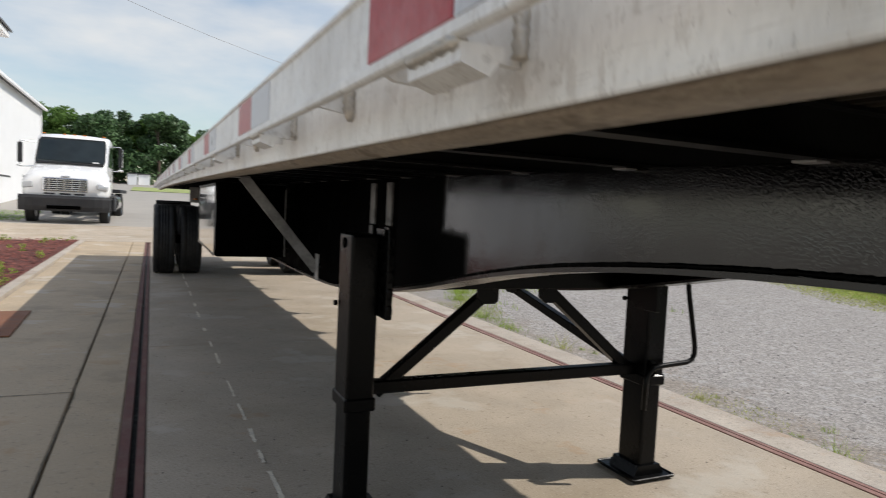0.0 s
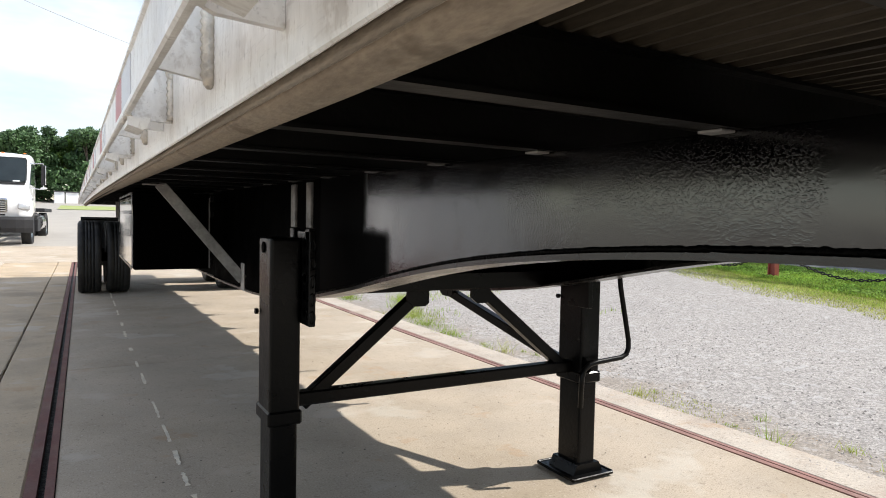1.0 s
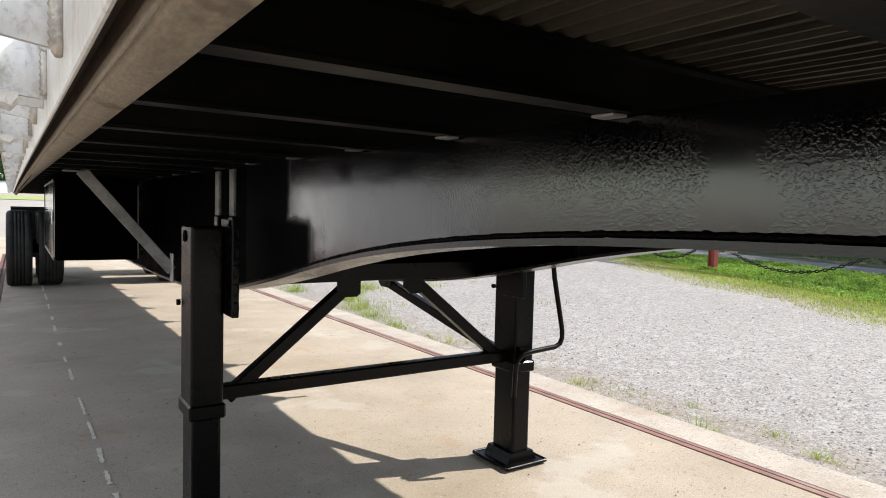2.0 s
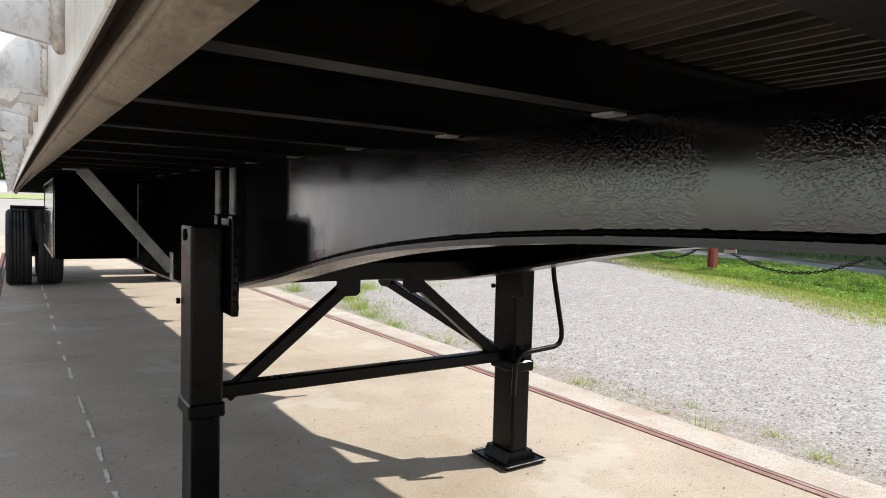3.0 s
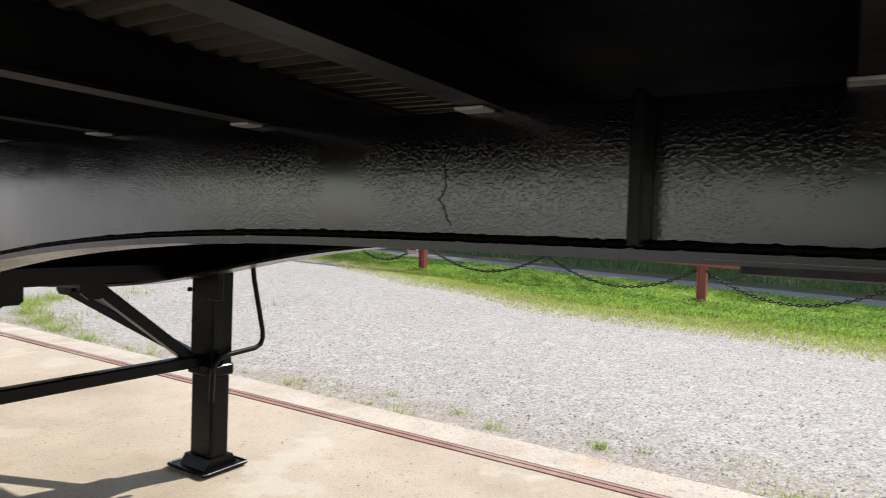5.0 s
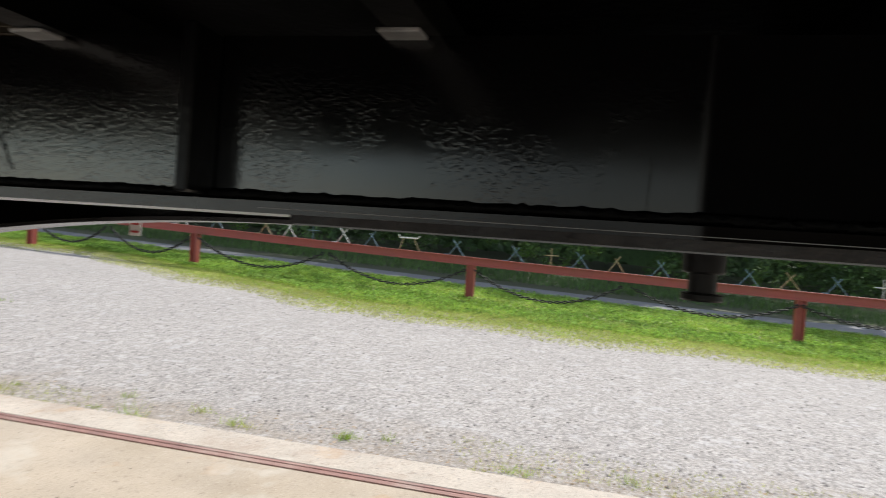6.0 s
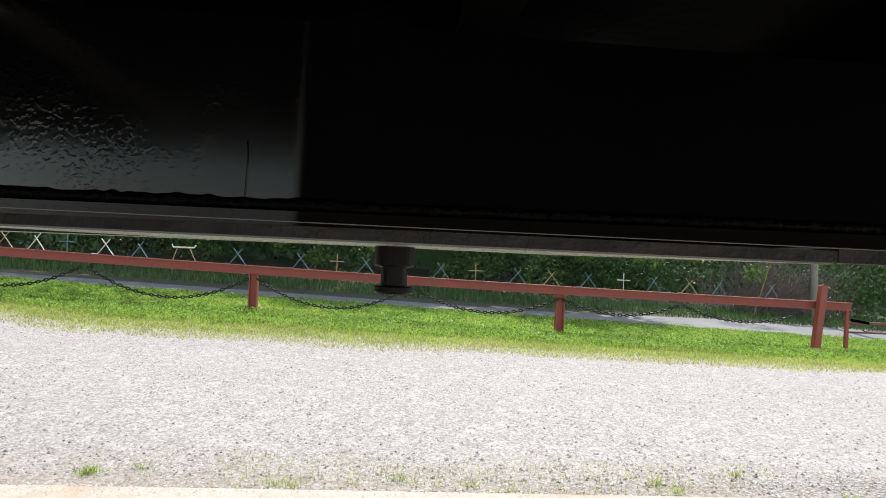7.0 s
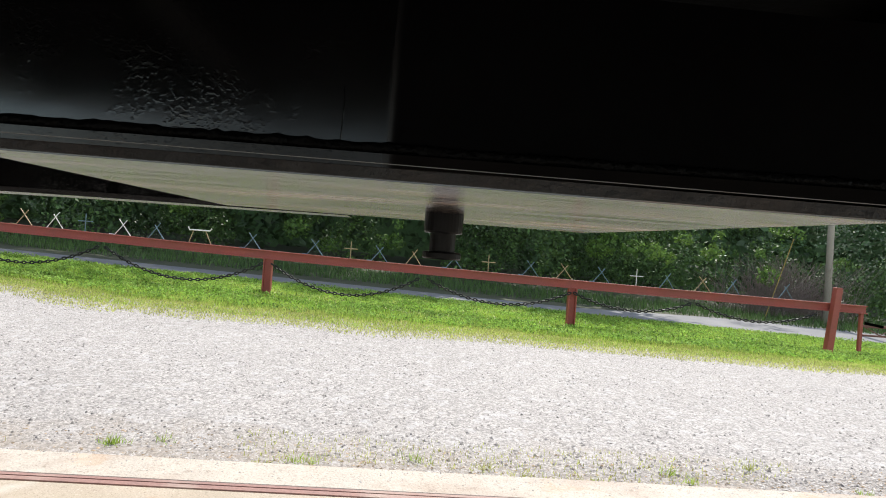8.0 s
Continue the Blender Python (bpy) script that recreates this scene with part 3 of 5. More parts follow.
# dashes of old paint along the wheel line
for k, (y0, y1, w) in enumerate(((0.02, 0.42, 0.022), (0.52, 0.68, 0.02), (0.78, 0.98, 0.022), (1.12, 1.42, 0.016), (1.56, 1.92, 0.016), (2.38, 2.72, 0.022), (2.95, 3.15, 0.02),
                                 (3.6, 3.74, 0.03), (4.3, 4.62, 0.024), (4.98, 5.22, 0.03), (5.8, 6.2, 0.02), (6.6, 7.2, 0.02), (7.5, 8.2, 0.02))):
    o = 0.54 - 0.012 * y0 if y0 < 2.4 else 0.505
    tagged(new("paint_dash", mesh_of(wander(o, y0, y1, 14, 0.006, 0.0045, w), "paint_dash", M["chalk"])), "worn white paint dash on the concrete", "marking", group="paint dashes on the scale", kind="structure")

ap = grid_sheet("pavement_apron", np.arange(-30, 12.1, 1.0), np.arange(15.42, 20.5, 0.5), 0.0, M["concrete"])
tagged(ap, "pale sunlit concrete apron past the scale", "paving", kind="structure")
yard = grid_sheet("road_yard", np.arange(-40, 60.1, 2.0), np.concatenate([np.arange(20.4, 40, 1.0), [50, 70, 100]]), -0.02, M["road"])
tagged(yard, "light grey asphalt yard with thin gravel", "road", kind="structure")
lane = grid_sheet("road", np.linspace(14.4, 16.0, 5), np.arange(-60, 60, 1.0), -0.01, M["lane"])
for v in lane.data.vertices:
    if v.co.x > 14.5 and v.co.y < -7:
        v.co.x += (v.co.x - 14.4) / 1.6 * min(3.0, (-7 - v.co.y) * 0.4)
tagged(lane, "narrow pale grey asphalt lane behind the railing", "road", kind="structure")
verge = grid_sheet("ground_verge", np.concatenate([[9.65, 10.0], np.arange(10.6, 13.9, 0.8)]), np.arange(-40, 40, 0.12), -0.035, M["soil_grass"])
for v in verge.data.vertices:
    outer = v.co.x < 9.8
    v.co.x += float(verge_shift(v.co.y)) * (13.8 - v.co.x) / 4.15
    if outer:
        c = v.co.y
        v.co.x += 0.45 * noise.noise((c * 0.5, 0, 4)) + 0.35 * noise.noise((c * 2.3, 0, 8)) + 0.2 * noise.noise((c * 8, 0, 1))
        v.co.z -= 0.018
tagged(verge, "green grass verge with clover and bare patches", "verge", kind="structure")
strip_far = grid_sheet("ground_strip", np.arange(-1.5, 14.1, 0.5), np.arange(55, 65.1, 1.0), 0.015, M["soil_grass"])
tagged(strip_far, "yellow-green grass strip across the far yard", "grass", kind="structure")
bank = grid_sheet("ground_bank", np.arange(15.9, 60, 1.5), np.arange(-60, 60, 2.0), -0.03, M["soil_shaded"])
tagged(bank, "rough grass bank below the woods, coloured dark for their shade", "bank", kind="structure")

# planting bed of red mulch behind a low kerb
tagged(new("pavement_bed_kerb", mesh_of(prism([(-1.50, 0.03), (-1.375, 0.03), (-1.365, -0.2), (-1.51, -0.2)], 5.0, 15.4), "pavement_bed_kerb", M["concrete_curb"])), "narrow pale concrete edging of the planting bed", "kerb", kind="structure")
bed = bmesh.new()
bmesh.ops.create_grid(bed, x_segments=30, y_segments=60, size=0.5, matrix=Matrix.LocRotScale((-3.6, 10.2, 0.0), None, (4.2, 10.3, 1)))
for v in bed.verts:
    v.co.z = 0.02 + 0.05 * noise.noise((v.co.x, v.co.y, 0)) + 0.02 * noise.noise((v.co.x * 5, v.co.y * 5, 2))
mulch = tagged(new("ground_bed", mesh_of(bed, "ground_bed", M["mulch"], True)), "bed of dark red wood mulch with weeds", "bed", kind="structure")

plate = tagged(new("steel_plate", mesh_of(turned(box(-0.52, 0.52, -0.62, 0.62, 0, 0.012, 0.003), Matrix.Translation((-1.48, 4.22, 0.0)) @ pose(0, 0, 0, 0, 0, 1.5)), "steel_plate", M["rust_plate"])), "flat rusty orange steel plate on the walkway", "steel plate")


# ---- the flatbed trailer ----
def sag(v):
    """The trailer stands slightly askew on the scale, its deck arched."""
    d = v.y + 1.9
    v.x -= 0.009 * d
    v.z += 0.012 * d - 0.00055 * d * d if d > 0 else 0.003 * d
    return v


def arched(bm):
    for v in bm.verts:
        sag(v.co)
    return bm


MID, FRONT, REAR = 1.425, -3.75, 10.9
trailer = thing("flatbed_trailer", (MID, -0.08, 0), "long aluminium-railed flatbed trailer with glossy black frame on the scale", "trailer")

rail_out = [(0.272, 1.376), (0.272, 1.2340), (0.2725, 1.2308), (0.2742, 1.2292), (0.2762, 1.2298), (0.2775, 1.232), (0.2775, 1.264), (0.2985, 1.266), (0.2985, 1.2445), (0.2993, 1.2405), (0.3018, 1.2360), (0.306, 1.2318), (0.312, 1.2290), (0.319, 1.2275),
            (0.335, 1.2258), (0.3356, 1.2302), (0.320, 1.2318), (0.313, 1.2360), (0.3115, 1.344), (0.36, 1.346), (0.36, 1.352), (0.300, 1.352), (0.300, 1.370), (0.296, 1.376)]
part("side_rail", arched(prism(rail_out, FRONT, REAR, steps=60)), M["aluminium"], trailer, "dull silver aluminium side rail with streaked dirt")
part("side_rail", arched(prism([(2 * MID - x, z) for x, z in rail_out], FRONT, REAR, steps=60)), M["aluminium"], trailer, "dull silver aluminium side rail with streaked dirt")
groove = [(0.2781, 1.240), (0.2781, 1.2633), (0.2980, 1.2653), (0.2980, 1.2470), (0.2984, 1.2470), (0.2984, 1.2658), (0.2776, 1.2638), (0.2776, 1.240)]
part("rail_groove", arched(prism(groove, FRONT, REAR, steps=60)), M["groove"], trailer, "stained brown groove behind the rail's edge, darkened for its shade")
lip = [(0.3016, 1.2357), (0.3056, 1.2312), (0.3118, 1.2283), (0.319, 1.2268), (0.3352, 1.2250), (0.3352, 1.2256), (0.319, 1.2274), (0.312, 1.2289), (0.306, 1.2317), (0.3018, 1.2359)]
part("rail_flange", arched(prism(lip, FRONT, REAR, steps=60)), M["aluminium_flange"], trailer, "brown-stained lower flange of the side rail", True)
# fold coloured paler than the flange, since it faces the open sky
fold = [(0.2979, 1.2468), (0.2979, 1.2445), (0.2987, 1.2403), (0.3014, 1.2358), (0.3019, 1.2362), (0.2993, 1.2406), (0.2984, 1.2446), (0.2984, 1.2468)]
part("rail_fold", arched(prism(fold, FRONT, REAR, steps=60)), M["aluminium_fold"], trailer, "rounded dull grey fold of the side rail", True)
rub = [(0.208, 1.330), (0.208, 1.274), (0.2045, 1.271), (0.2045, 1.264), (0.207, 1.262), (0.2125, 1.262), (0.2125, 1.338), (0.209, 1.338), (0.2045, 1.336), (0.2045, 1.332)]
rub_near = part("rub_rail", arched(prism(rub, FRONT, REAR, steps=60)), M["aluminium"], trailer, "flat aluminium rub rail with red and white tape")
part("rub_rail", arched(prism([(2 * MID - x, z) for x, z in rub], FRONT, REAR, steps=60)), M["aluminium"], trailer, "flat aluminium rub rail")
y = -2.155
while y < REAR - 0.5:
    for name, length, m in (("white_tape", 0.168, M["tape_white"]), ("red_tape", 0.155, M["tape_red"])):
        part(name, arched(box(0.2066, 0.2082, y, y + length, 1.2745, 1.3295)), m, rub_near)
        y += length + 0.002
    y += 0.45


def mirrored(bm):
    for v in bm.verts:
        v.co.x = 2 * MID - v.co.x
    return bm


def bead(points, r, owner):
    part("weld_bead", arched(tube(points, [r * (0.85 + 0.3 * (i % 2)) for i in range(len(points))], 7)), M["weld"], owner, "rough silvery weld bead", True)


def pocket(y, flip=False):
    """A stake pocket: two cheek plates and a front between rub rail and side rail, with a folded tab under one cheek."""
    side = mirrored if flip else (lambda bm: bm)
    ob = part("stake_pocket", arched(side(box(0.2127, 0.218, y + 0.0045, y + 0.1055, 1.264, 1.345))), M["aluminium"], trailer)
    pr = [(0.2128, 1.345), (0.2128, 1.268), (0.225, 1.262), (0.2717, 1.259), (0.2717, 1.345)]
    for o in (0.0, 0.11):
        part("cheek", arched(side(prism(pr, y + o - 0.004, y + o + 0.004))), M["aluminium"], ob)
    tab = [(0.2095, 1.2490), (0.2095, 1.2605), (0.238, 1.2605), (0.238, 1.2540), (0.229, 1.2425)]
    part("tab", arched(side(prism(tab, y - 0.040, y + 0.040))), M["aluminium"], ob)
    if flip:
        return
    bead([(0.2700, y - 0.006, 1.342 - 0.0046 * i) for i in range(18)], 0.0064, ob)
    bead([(0.2700, y + 0.116, 1.342 - 0.0046 * i) for i in range(18)], 0.0060, ob)
    part("weld_eye", arched(tube([(0.2700 + 0.0062 * math.cos(a), y - 0.009, 1.335 + 0.011 * math.sin(a)) for a in [0.63 * k for k in range(10)]], 0.003, 6, None, True)), M["weld"], ob, "looped start of the weld", True)
    bead([(0.2102 + 0.001 * math.sin(3 * t), y - 0.038 + 0.0074 * t, 1.2618) for t in range(11)], 0.0058, ob)


def gusset_plate(y, flip=False):
    """A single web plate between pockets, with one thick weld that runs out to a point."""
    b = prism([(0.2128, 1.345), (0.2128, 1.277), (0.2717, 1.268), (0.2717, 1.345)], y - 0.005, y + 0.005)
    if flip:
        part("web_plate", arched(mirrored(b)), M["aluminium"], trailer)
        return
    ob = part("web_plate", arched(b), M["aluminium"], trailer)
    pts = [(0.2680, y - 0.010, 1.342 - 0.0046 * i) for i in range(19)]
    part("weld_bead", arched(tube(pts, [0.0082 * (0.86 + 0.28 * (i % 2)) * min(1.0, (19.3 - i) / 3.5) for i in range(19)], 8)), M["weld"], ob, "thick silvery weld bead run out to a point", True)


for k in range(-2, 18):
    y = -1.952 + 0.70 * k
    for flip in (False, True):
        pocket(y, flip)
        if y + 0.385 < REAR - 0.05:
            gusset_plate(y + 0.385, flip)

cross_first = -1.724 - 0.383 * 5
for i in range(38):
    y = cross_first + 0.383 * i
    if y > REAR - 0.1:
        break
    pr = [(y - 0.025, 1.256), (y + 0.017, 1.256), (y + 0.017, 1.262), (y, 1.264), (y, 1.326), (y + 0.017, 1.328), (y + 0.017, 1.333), (y - 0.025, 1.333), (y - 0.025, 1.328), (y - 0.008, 1.326), (y - 0.008, 1.264), (y - 0.025, 1.262)]
    part("crossmember", arched(prism(pr, 0.312, 2 * MID - 0.312, "x", 1)), M["black_member"], trailer)
    # pale plates stand for light seen through the web cutouts, darker ones further back
    if y > -2.55:
        part("cutout_light", arched(box(0.876, 0.9042, y - 0.014, y + 0.024, 1.2515, 1.2555, 0.001)), M["worn_steel"] if y < -1.2 else M["dark_aluminium"], trailer)

for i in range(15):
    x0 = 0.362 + i * 0.1415
    pr = [(x0, 1.362), (x0, 1.334)]
    for k in range(4):
        a = x0 + 0.006 + k * 0.034
        pr += [(a, 1.334), (a + 0.003, 1.346), (a + 0.025, 1.346), (a + 0.028, 1.334)]
    pr += [(x0 + 0.1413, 1.334), (x0 + 0.1413, 1.362)]
    part("deck_plank", arched(prism(pr, FRONT, REAR, steps=40)), M["deck_board"], trailer)

# black sheets added between the crossmembers so the planks look unlit here
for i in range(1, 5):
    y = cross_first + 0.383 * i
    part("underdeck_blackout", arched(box(0.335, 2 * MID - 0.335, y - 0.378, y - 0.005, 1.312, 1.318)), M["black_matt"], trailer, "black sheet added below the deck to keep the neck dark")
# added black strips: the rails' inner faces should look unlit, also when mirrored
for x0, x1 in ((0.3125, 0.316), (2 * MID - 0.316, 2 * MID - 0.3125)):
    part("rail_inner_dark", arched(box(x0, x1, FRONT, REAR, 1.242, 1.338)), M["black_matt"], trailer, "black strip added inside the side rail for its unlit face")

# frame beams with the belly curve up to the neck
TOOL_END = 2.9
BELLY = [(-3.7, 1.0990), (-3.1, 1.0955), (-2.85, 1.0925), (-2.6, 1.0912), (-2.4, 1.0903), (-2.1, 1.0885), (-1.82, 1.086), (-1.62, 1.079), (-1.49, 1.071), (-1.32, 1.058), (-1.107, 1.035), (-0.94, 1.012), (-0.67, 0.964), (-0.40, 0.907), (0.08, 0.823), (0.5, 0.776), (0.95, 0.748), (1.6, 0.735), (10.5, 0.735)]


def belly(y):
    ys, zs = zip(*BELLY)
    return float(np.interp(y, ys, zs))


stations = sorted(set([round(v, 3) for v in np.arange(-3.7, 1.7, 0.06)] + [-0.04] + [1.75, 2.5, 4, 6, 8, 10.5]))


def smooth_belly(y):
    return sum(belly(y + o) * w for o, w in ((-0.16, 1), (-0.08, 2), (0, 3), (0.08, 2), (0.16, 1))) / 9


def top_line(y):
    return sag(Vector((0, y, 1.2555))).z


def strip(x0, x1, low, high, y0=-9.0, y1=99.0):
    b = bmesh.new()
    prev = None
    for y in stations:
        if not y0 <= y <= y1:
            continue
        z0, z1 = low(y), high(y)
        r = [b.verts.new(c) for c in ((x0, y, z0), (x1, y, z0), (x1, y, z1), (x0, y, z1))]
        if prev:
            for i in range(4):
                b.faces.new((prev[i], prev[(i + 1) % 4], r[(i + 1) % 4], r[i]))
        else:
            b.faces.new(r)
        prev = r
    b.faces.new(prev[::-1])
    return b


for sx in (1, -1):
    X = (lambda a, b: (a, b)) if sx == 1 else (lambda a, b: (2 * MID + 0.015 - b, 2 * MID + 0.015 - a))
    beam = part("main_beam", strip(*X(0.905, 0.915), lambda y: smooth_belly(y) + 0.011, top_line, -9 if sx == 1 else -2.62, -0.04), M["black_pitted"], trailer, "glossy black painted steel frame beam, pitted")
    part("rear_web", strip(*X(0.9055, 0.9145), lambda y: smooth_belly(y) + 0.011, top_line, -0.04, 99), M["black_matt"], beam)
    part("lower_flange", strip(*X(0.893, 1.01), smooth_belly, lambda y: smooth_belly(y) + 0.011, -9 if sx == 1 else -2.62), M["black_flange"], beam, "black flange with worn grey edge")
    seam = [(X(0.9035, 0.9165)[0 if sx == 1 else 1], y, smooth_belly(y) + 0.0160 + 0.0010 * noise.noise((y * 22, 0, 0))) for y in np.arange(-3.6 if sx == 1 else -2.6, 0.2, 0.006)]
    part("weld_seam", tube(seam, [0.0052 + 0.0010 * noise.noise((p[1] * 40, 3, 0)) + 0.0024 * noise.noise((p[1] * 190, 5, 0)) for p in seam], 7), M["seam"], beam, "lumpy black weld seam", True)
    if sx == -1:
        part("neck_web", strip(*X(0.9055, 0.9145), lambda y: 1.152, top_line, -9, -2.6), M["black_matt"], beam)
    if sx == 1:
        part("stiffener", box(0.862, 0.9045, -2.305, -2.292, 1.104, 1.255, 0.002), M["black_paint"], beam)

crack = [(0.9042, -2.06 + 0.010 * noise.noise((z * 30, 0, 0)) + 0.006 * noise.noise((z * 130, 2, 0)) + 0.05 * (z - 1.13), z) for z in np.arange(1.118, 1.232, 0.003)]
part("paint_crack", tube(crack, [0.0004 + 0.0009 * abs(noise.noise((p[2] * 90, 7, 0))) for p in crack], 4), M["seam"], trailer, "dark ragged crack in the paint")

lap = [(0.9046, -2.697 + 0.003 * noise.noise((z * 40, 4, 0)), z) for z in np.arange(1.112, 1.160, 0.003)]
part("paint_lap", tube(lap, [0.0006 + 0.0006 * abs(noise.noise((p[2] * 70, 9, 0))) for p in lap], 5), M["black_pitted"], trailer, "thin lap in the black paint")


def leaning(bm):
    """The plate rises slightly towards the far side."""
    for v in bm.verts:
        v.co.z += 0.0085 * (v.co.x - 0.893) + 0.003
    return bm


part("coupler_plate", leaning(prism([(0.896, -2.39), (1.76, -2.37), (1.76, -3.15), (0.896, -3.175)], 1.0802, 1.0897, "z")), M["coupler_edge"], trailer, "rough brown-black edge of the coupler plate")
part("coupler_face", leaning(prism([(0.899, -2.393), (1.757, -2.373), (1.757, -3.147), (0.899, -3.172)], 1.0784, 1.0800, "z")), M["plate_under"], trailer, "scuffed coupler plate face with brown grease")
part("coupler_edge", box(0.896, 0.93, -3.70, -3.176, 1.0832, 1.0945), M["coupler_edge"], trailer, "rough brown-black edge of the coupler plate")
part("worn_edge", prism([(0.8922, -2.36), (0.894, -2.36), (0.894, -3.70), (0.8922, -3.70)], 1.0945, 1.0951, "z"), M["dark_aluminium"], trailer, "thin bare steel edge")
part("kingpin", lathe([(0.031, 1.0885), (0.031, 1.058), (0.030, 1.0555), (0.0205, 1.0545), (0.0205, 1.0265), (0.030, 1.0255), (0.031, 1.0235), (0.031, 1.0165), (0.029, 1.014), (0.0, 1.014)], (MID - 0.03, -2.815, 0), segs=32), M["black_member"], trailer, "greasy dark steel kingpin")

# ---- landing gear (part of the trailer) ----
def landing_leg(x):
    """A square outer tube, a collar, the inner tube and a foot with turned-up rim."""
    leg = part("landing_leg", box(x - 0.053, x + 0.053, -0.16, 0.0, 0.46, 1.066, 0.012, seg=3), M["black_paint"], trailer, "glossy black square landing leg")
    part("collar", box(x - 0.059, x + 0.059, -0.166, 0.006, 0.425, 0.475, 0.006), M["black_paint"], leg)
    part("inner_tube", box(x - 0.047, x + 0.047, -0.153, -0.007, 0.05, 0.43, 0.01, seg=2), M["black_paint"], leg)
    b = box(x - 0.115, x + 0.115, -0.20, 0.05, 0.006, 0.018, 0.004)
    rim = [(x - 0.115, -0.20), (x + 0.115, -0.20), (x + 0.115, 0.05), (x - 0.115, 0.05)]
    for i in range(4):
        p, q = rim[i], rim[(i + 1) % 4]
        b = bar((p[0], p[1], 0.016), (q[0], q[1], 0.016), 0.012, 0.014, 0.003, b)
    part("foot", b, M["black_paint"], leg, "black steel sand foot, scuffed")
    part("foot_socket", prism([(x - 0.085, 0.018), (x + 0.085, 0.018), (x + 0.062, 0.062), (x - 0.062, 0.062)], -0.165, 0.005), M["black_paint"], leg)
    # flat black disc standing for the dark hole near the leg's top
    part("bolt", lathe([(0.019, x - 0.058), (0.019, x - 0.0525), (0.0, x - 0.0525)], (0, -0.075, 1.03), "x", 16), M["black_matt"], leg)
    part("bolt", lathe([(0.011, 0), (0.011, 0.012), (0.0, 0.012)], (x - 0.066, 0.0, 0.80), "x", 6), M["black_paint"], leg)
    return leg


landing_leg(0.747)
far_leg = landing_leg(2.117)
part("leg_lug", box(2.026, 2.063, -0.150, -0.010, 0.985, 1.064, 0.008), M["black_paint"], far_leg)
for x, o in ((0.8145, 1), (2.04, -1)):
    ch = box(x - 0.012, x + 0.012, -0.235, -0.10, 0.77, 1.09, 0.003)
    chan = part("leg_bracket", ch, M["black_paint"], trailer, "black bolted mounting plate with round holes")
    for i in range(5):
        xo = x - 0.0165 if o == 1 else x + 0.0125
        part("hole_ring", lathe([(0.023, xo), (0.023, xo + 0.005), (0.016, xo + 0.005), (0.016, xo)] if o == 1 else [(0.023, xo), (0.023, xo + 0.003), (0.015, xo + 0.003), (0.015, xo)], (0, -0.203, 0.815 + i * 0.058), "x", 16), M["black_paint"], chan)
    if o == 1:
        for i in range(5):
            ring = [(x + 0.0085 * math.cos(a), -0.2365, 0.80 + 0.06 * i + 0.020 * math.sin(a)) for a in [0.3927 * k for k in range(16)]]
            part("hole_ring", tube(ring, 0.0035, 6, None, True), M["black_paint"], chan, smooth=True)
    for y0 in (-0.245, -0.065):
        part("hanger_bar", box(x - 0.009, x + 0.001, y0 + 0.01, y0 + 0.06, 1.10, 1.252, 0.002) if o == 1 else box(x + 0.045, x + 0.055, y0, y0 + 0.07, 1.10, 1.262, 0.002), M["scuffed_bar"], trailer, "bare grey steel hanger bar")
        part("hanger_clip", box(x - 0.012, x + 0.012, y0 + 0.012, y0 + 0.058, 1.06, 1.098, 0.003), M["black_paint"], trailer)
part("gear_crossbar", box(0.92, 1.94, -0.13, -0.03, 0.862, 0.93, 0.004), M["black_paint"], trailer)
part("spreader_bar", box(0.80, 2.066, -0.105, -0.055, 0.468, 0.518, 0.006), M["black_paint"], trailer)
part("diagonal_brace", bar((0.828, -0.075, 0.468), (1.30, -0.075, 0.852), 0.045, 0.045), M["black_paint"], trailer)
part("diagonal_brace", bar((2.03, -0.075, 0.490), (1.555, -0.075, 0.872), 0.045, 0.045), M["black_paint"], trailer)
part("kicker_brace", bar((2.09, 0.0, 0.492), (1.945, 0.80, 0.742), 0.045, 0.045), M["black_paint"], trailer, "black square brace running back to the beam")
part("gusset", prism([(0.74, 0.775), (0.88, 0.775), (0.88, 0.735), (0.85, 0.715), (0.78, 0.715), (0.74, 0.735)], 1.925, 1.935, "x"), M["black_paint"], trailer)
for x0, x1 in ((1.232, 1.327), (1.520, 1.610)):
    part("gusset", prism([(x0, 0.864), (x1, 0.864), (x1, 0.812), (x1 - 0.015, 0.80), (x0 + 0.03, 0.80), (x0, 0.825)], -0.104, -0.094), M["black_paint"], trailer)
part("gear_box", box(2.055, 2.10, -0.195, -0.162, 0.475, 0.545, 0.010), M["black_matt"], trailer)
cr = [(2.150, -0.27, 1.06), (2.180, -0.27, 0.86), (2.236, -0.27, 0.625), (2.237, -0.27, 0.59), (2.225, -0.27, 0.565), (2.195, -0.27, 0.553), (2.06, -0.27, 0.545), (2.015, -0.27, 0.538), (1.985, -0.27, 0.518), (1.974, -0.27, 0.485), (1.970, -0.27, 0.36)]
cr = [(0.2 + 1.034 * (a - 0.2), -2.34 + 1.034 * (b + 2.34), 1.118 + 1.034 * (c - 1.118)) for a, b, c in cr]
crank = part("crank_handle", tube(cr, 0.0115, 10), M["black_member"], trailer, "bent black steel crank handle", True)
part("crank_shaft", tube([(2.09, -0.12, 0.52), (2.13, -0.165, 0.515)], 0.012, 10), M["black_matt"], crank)

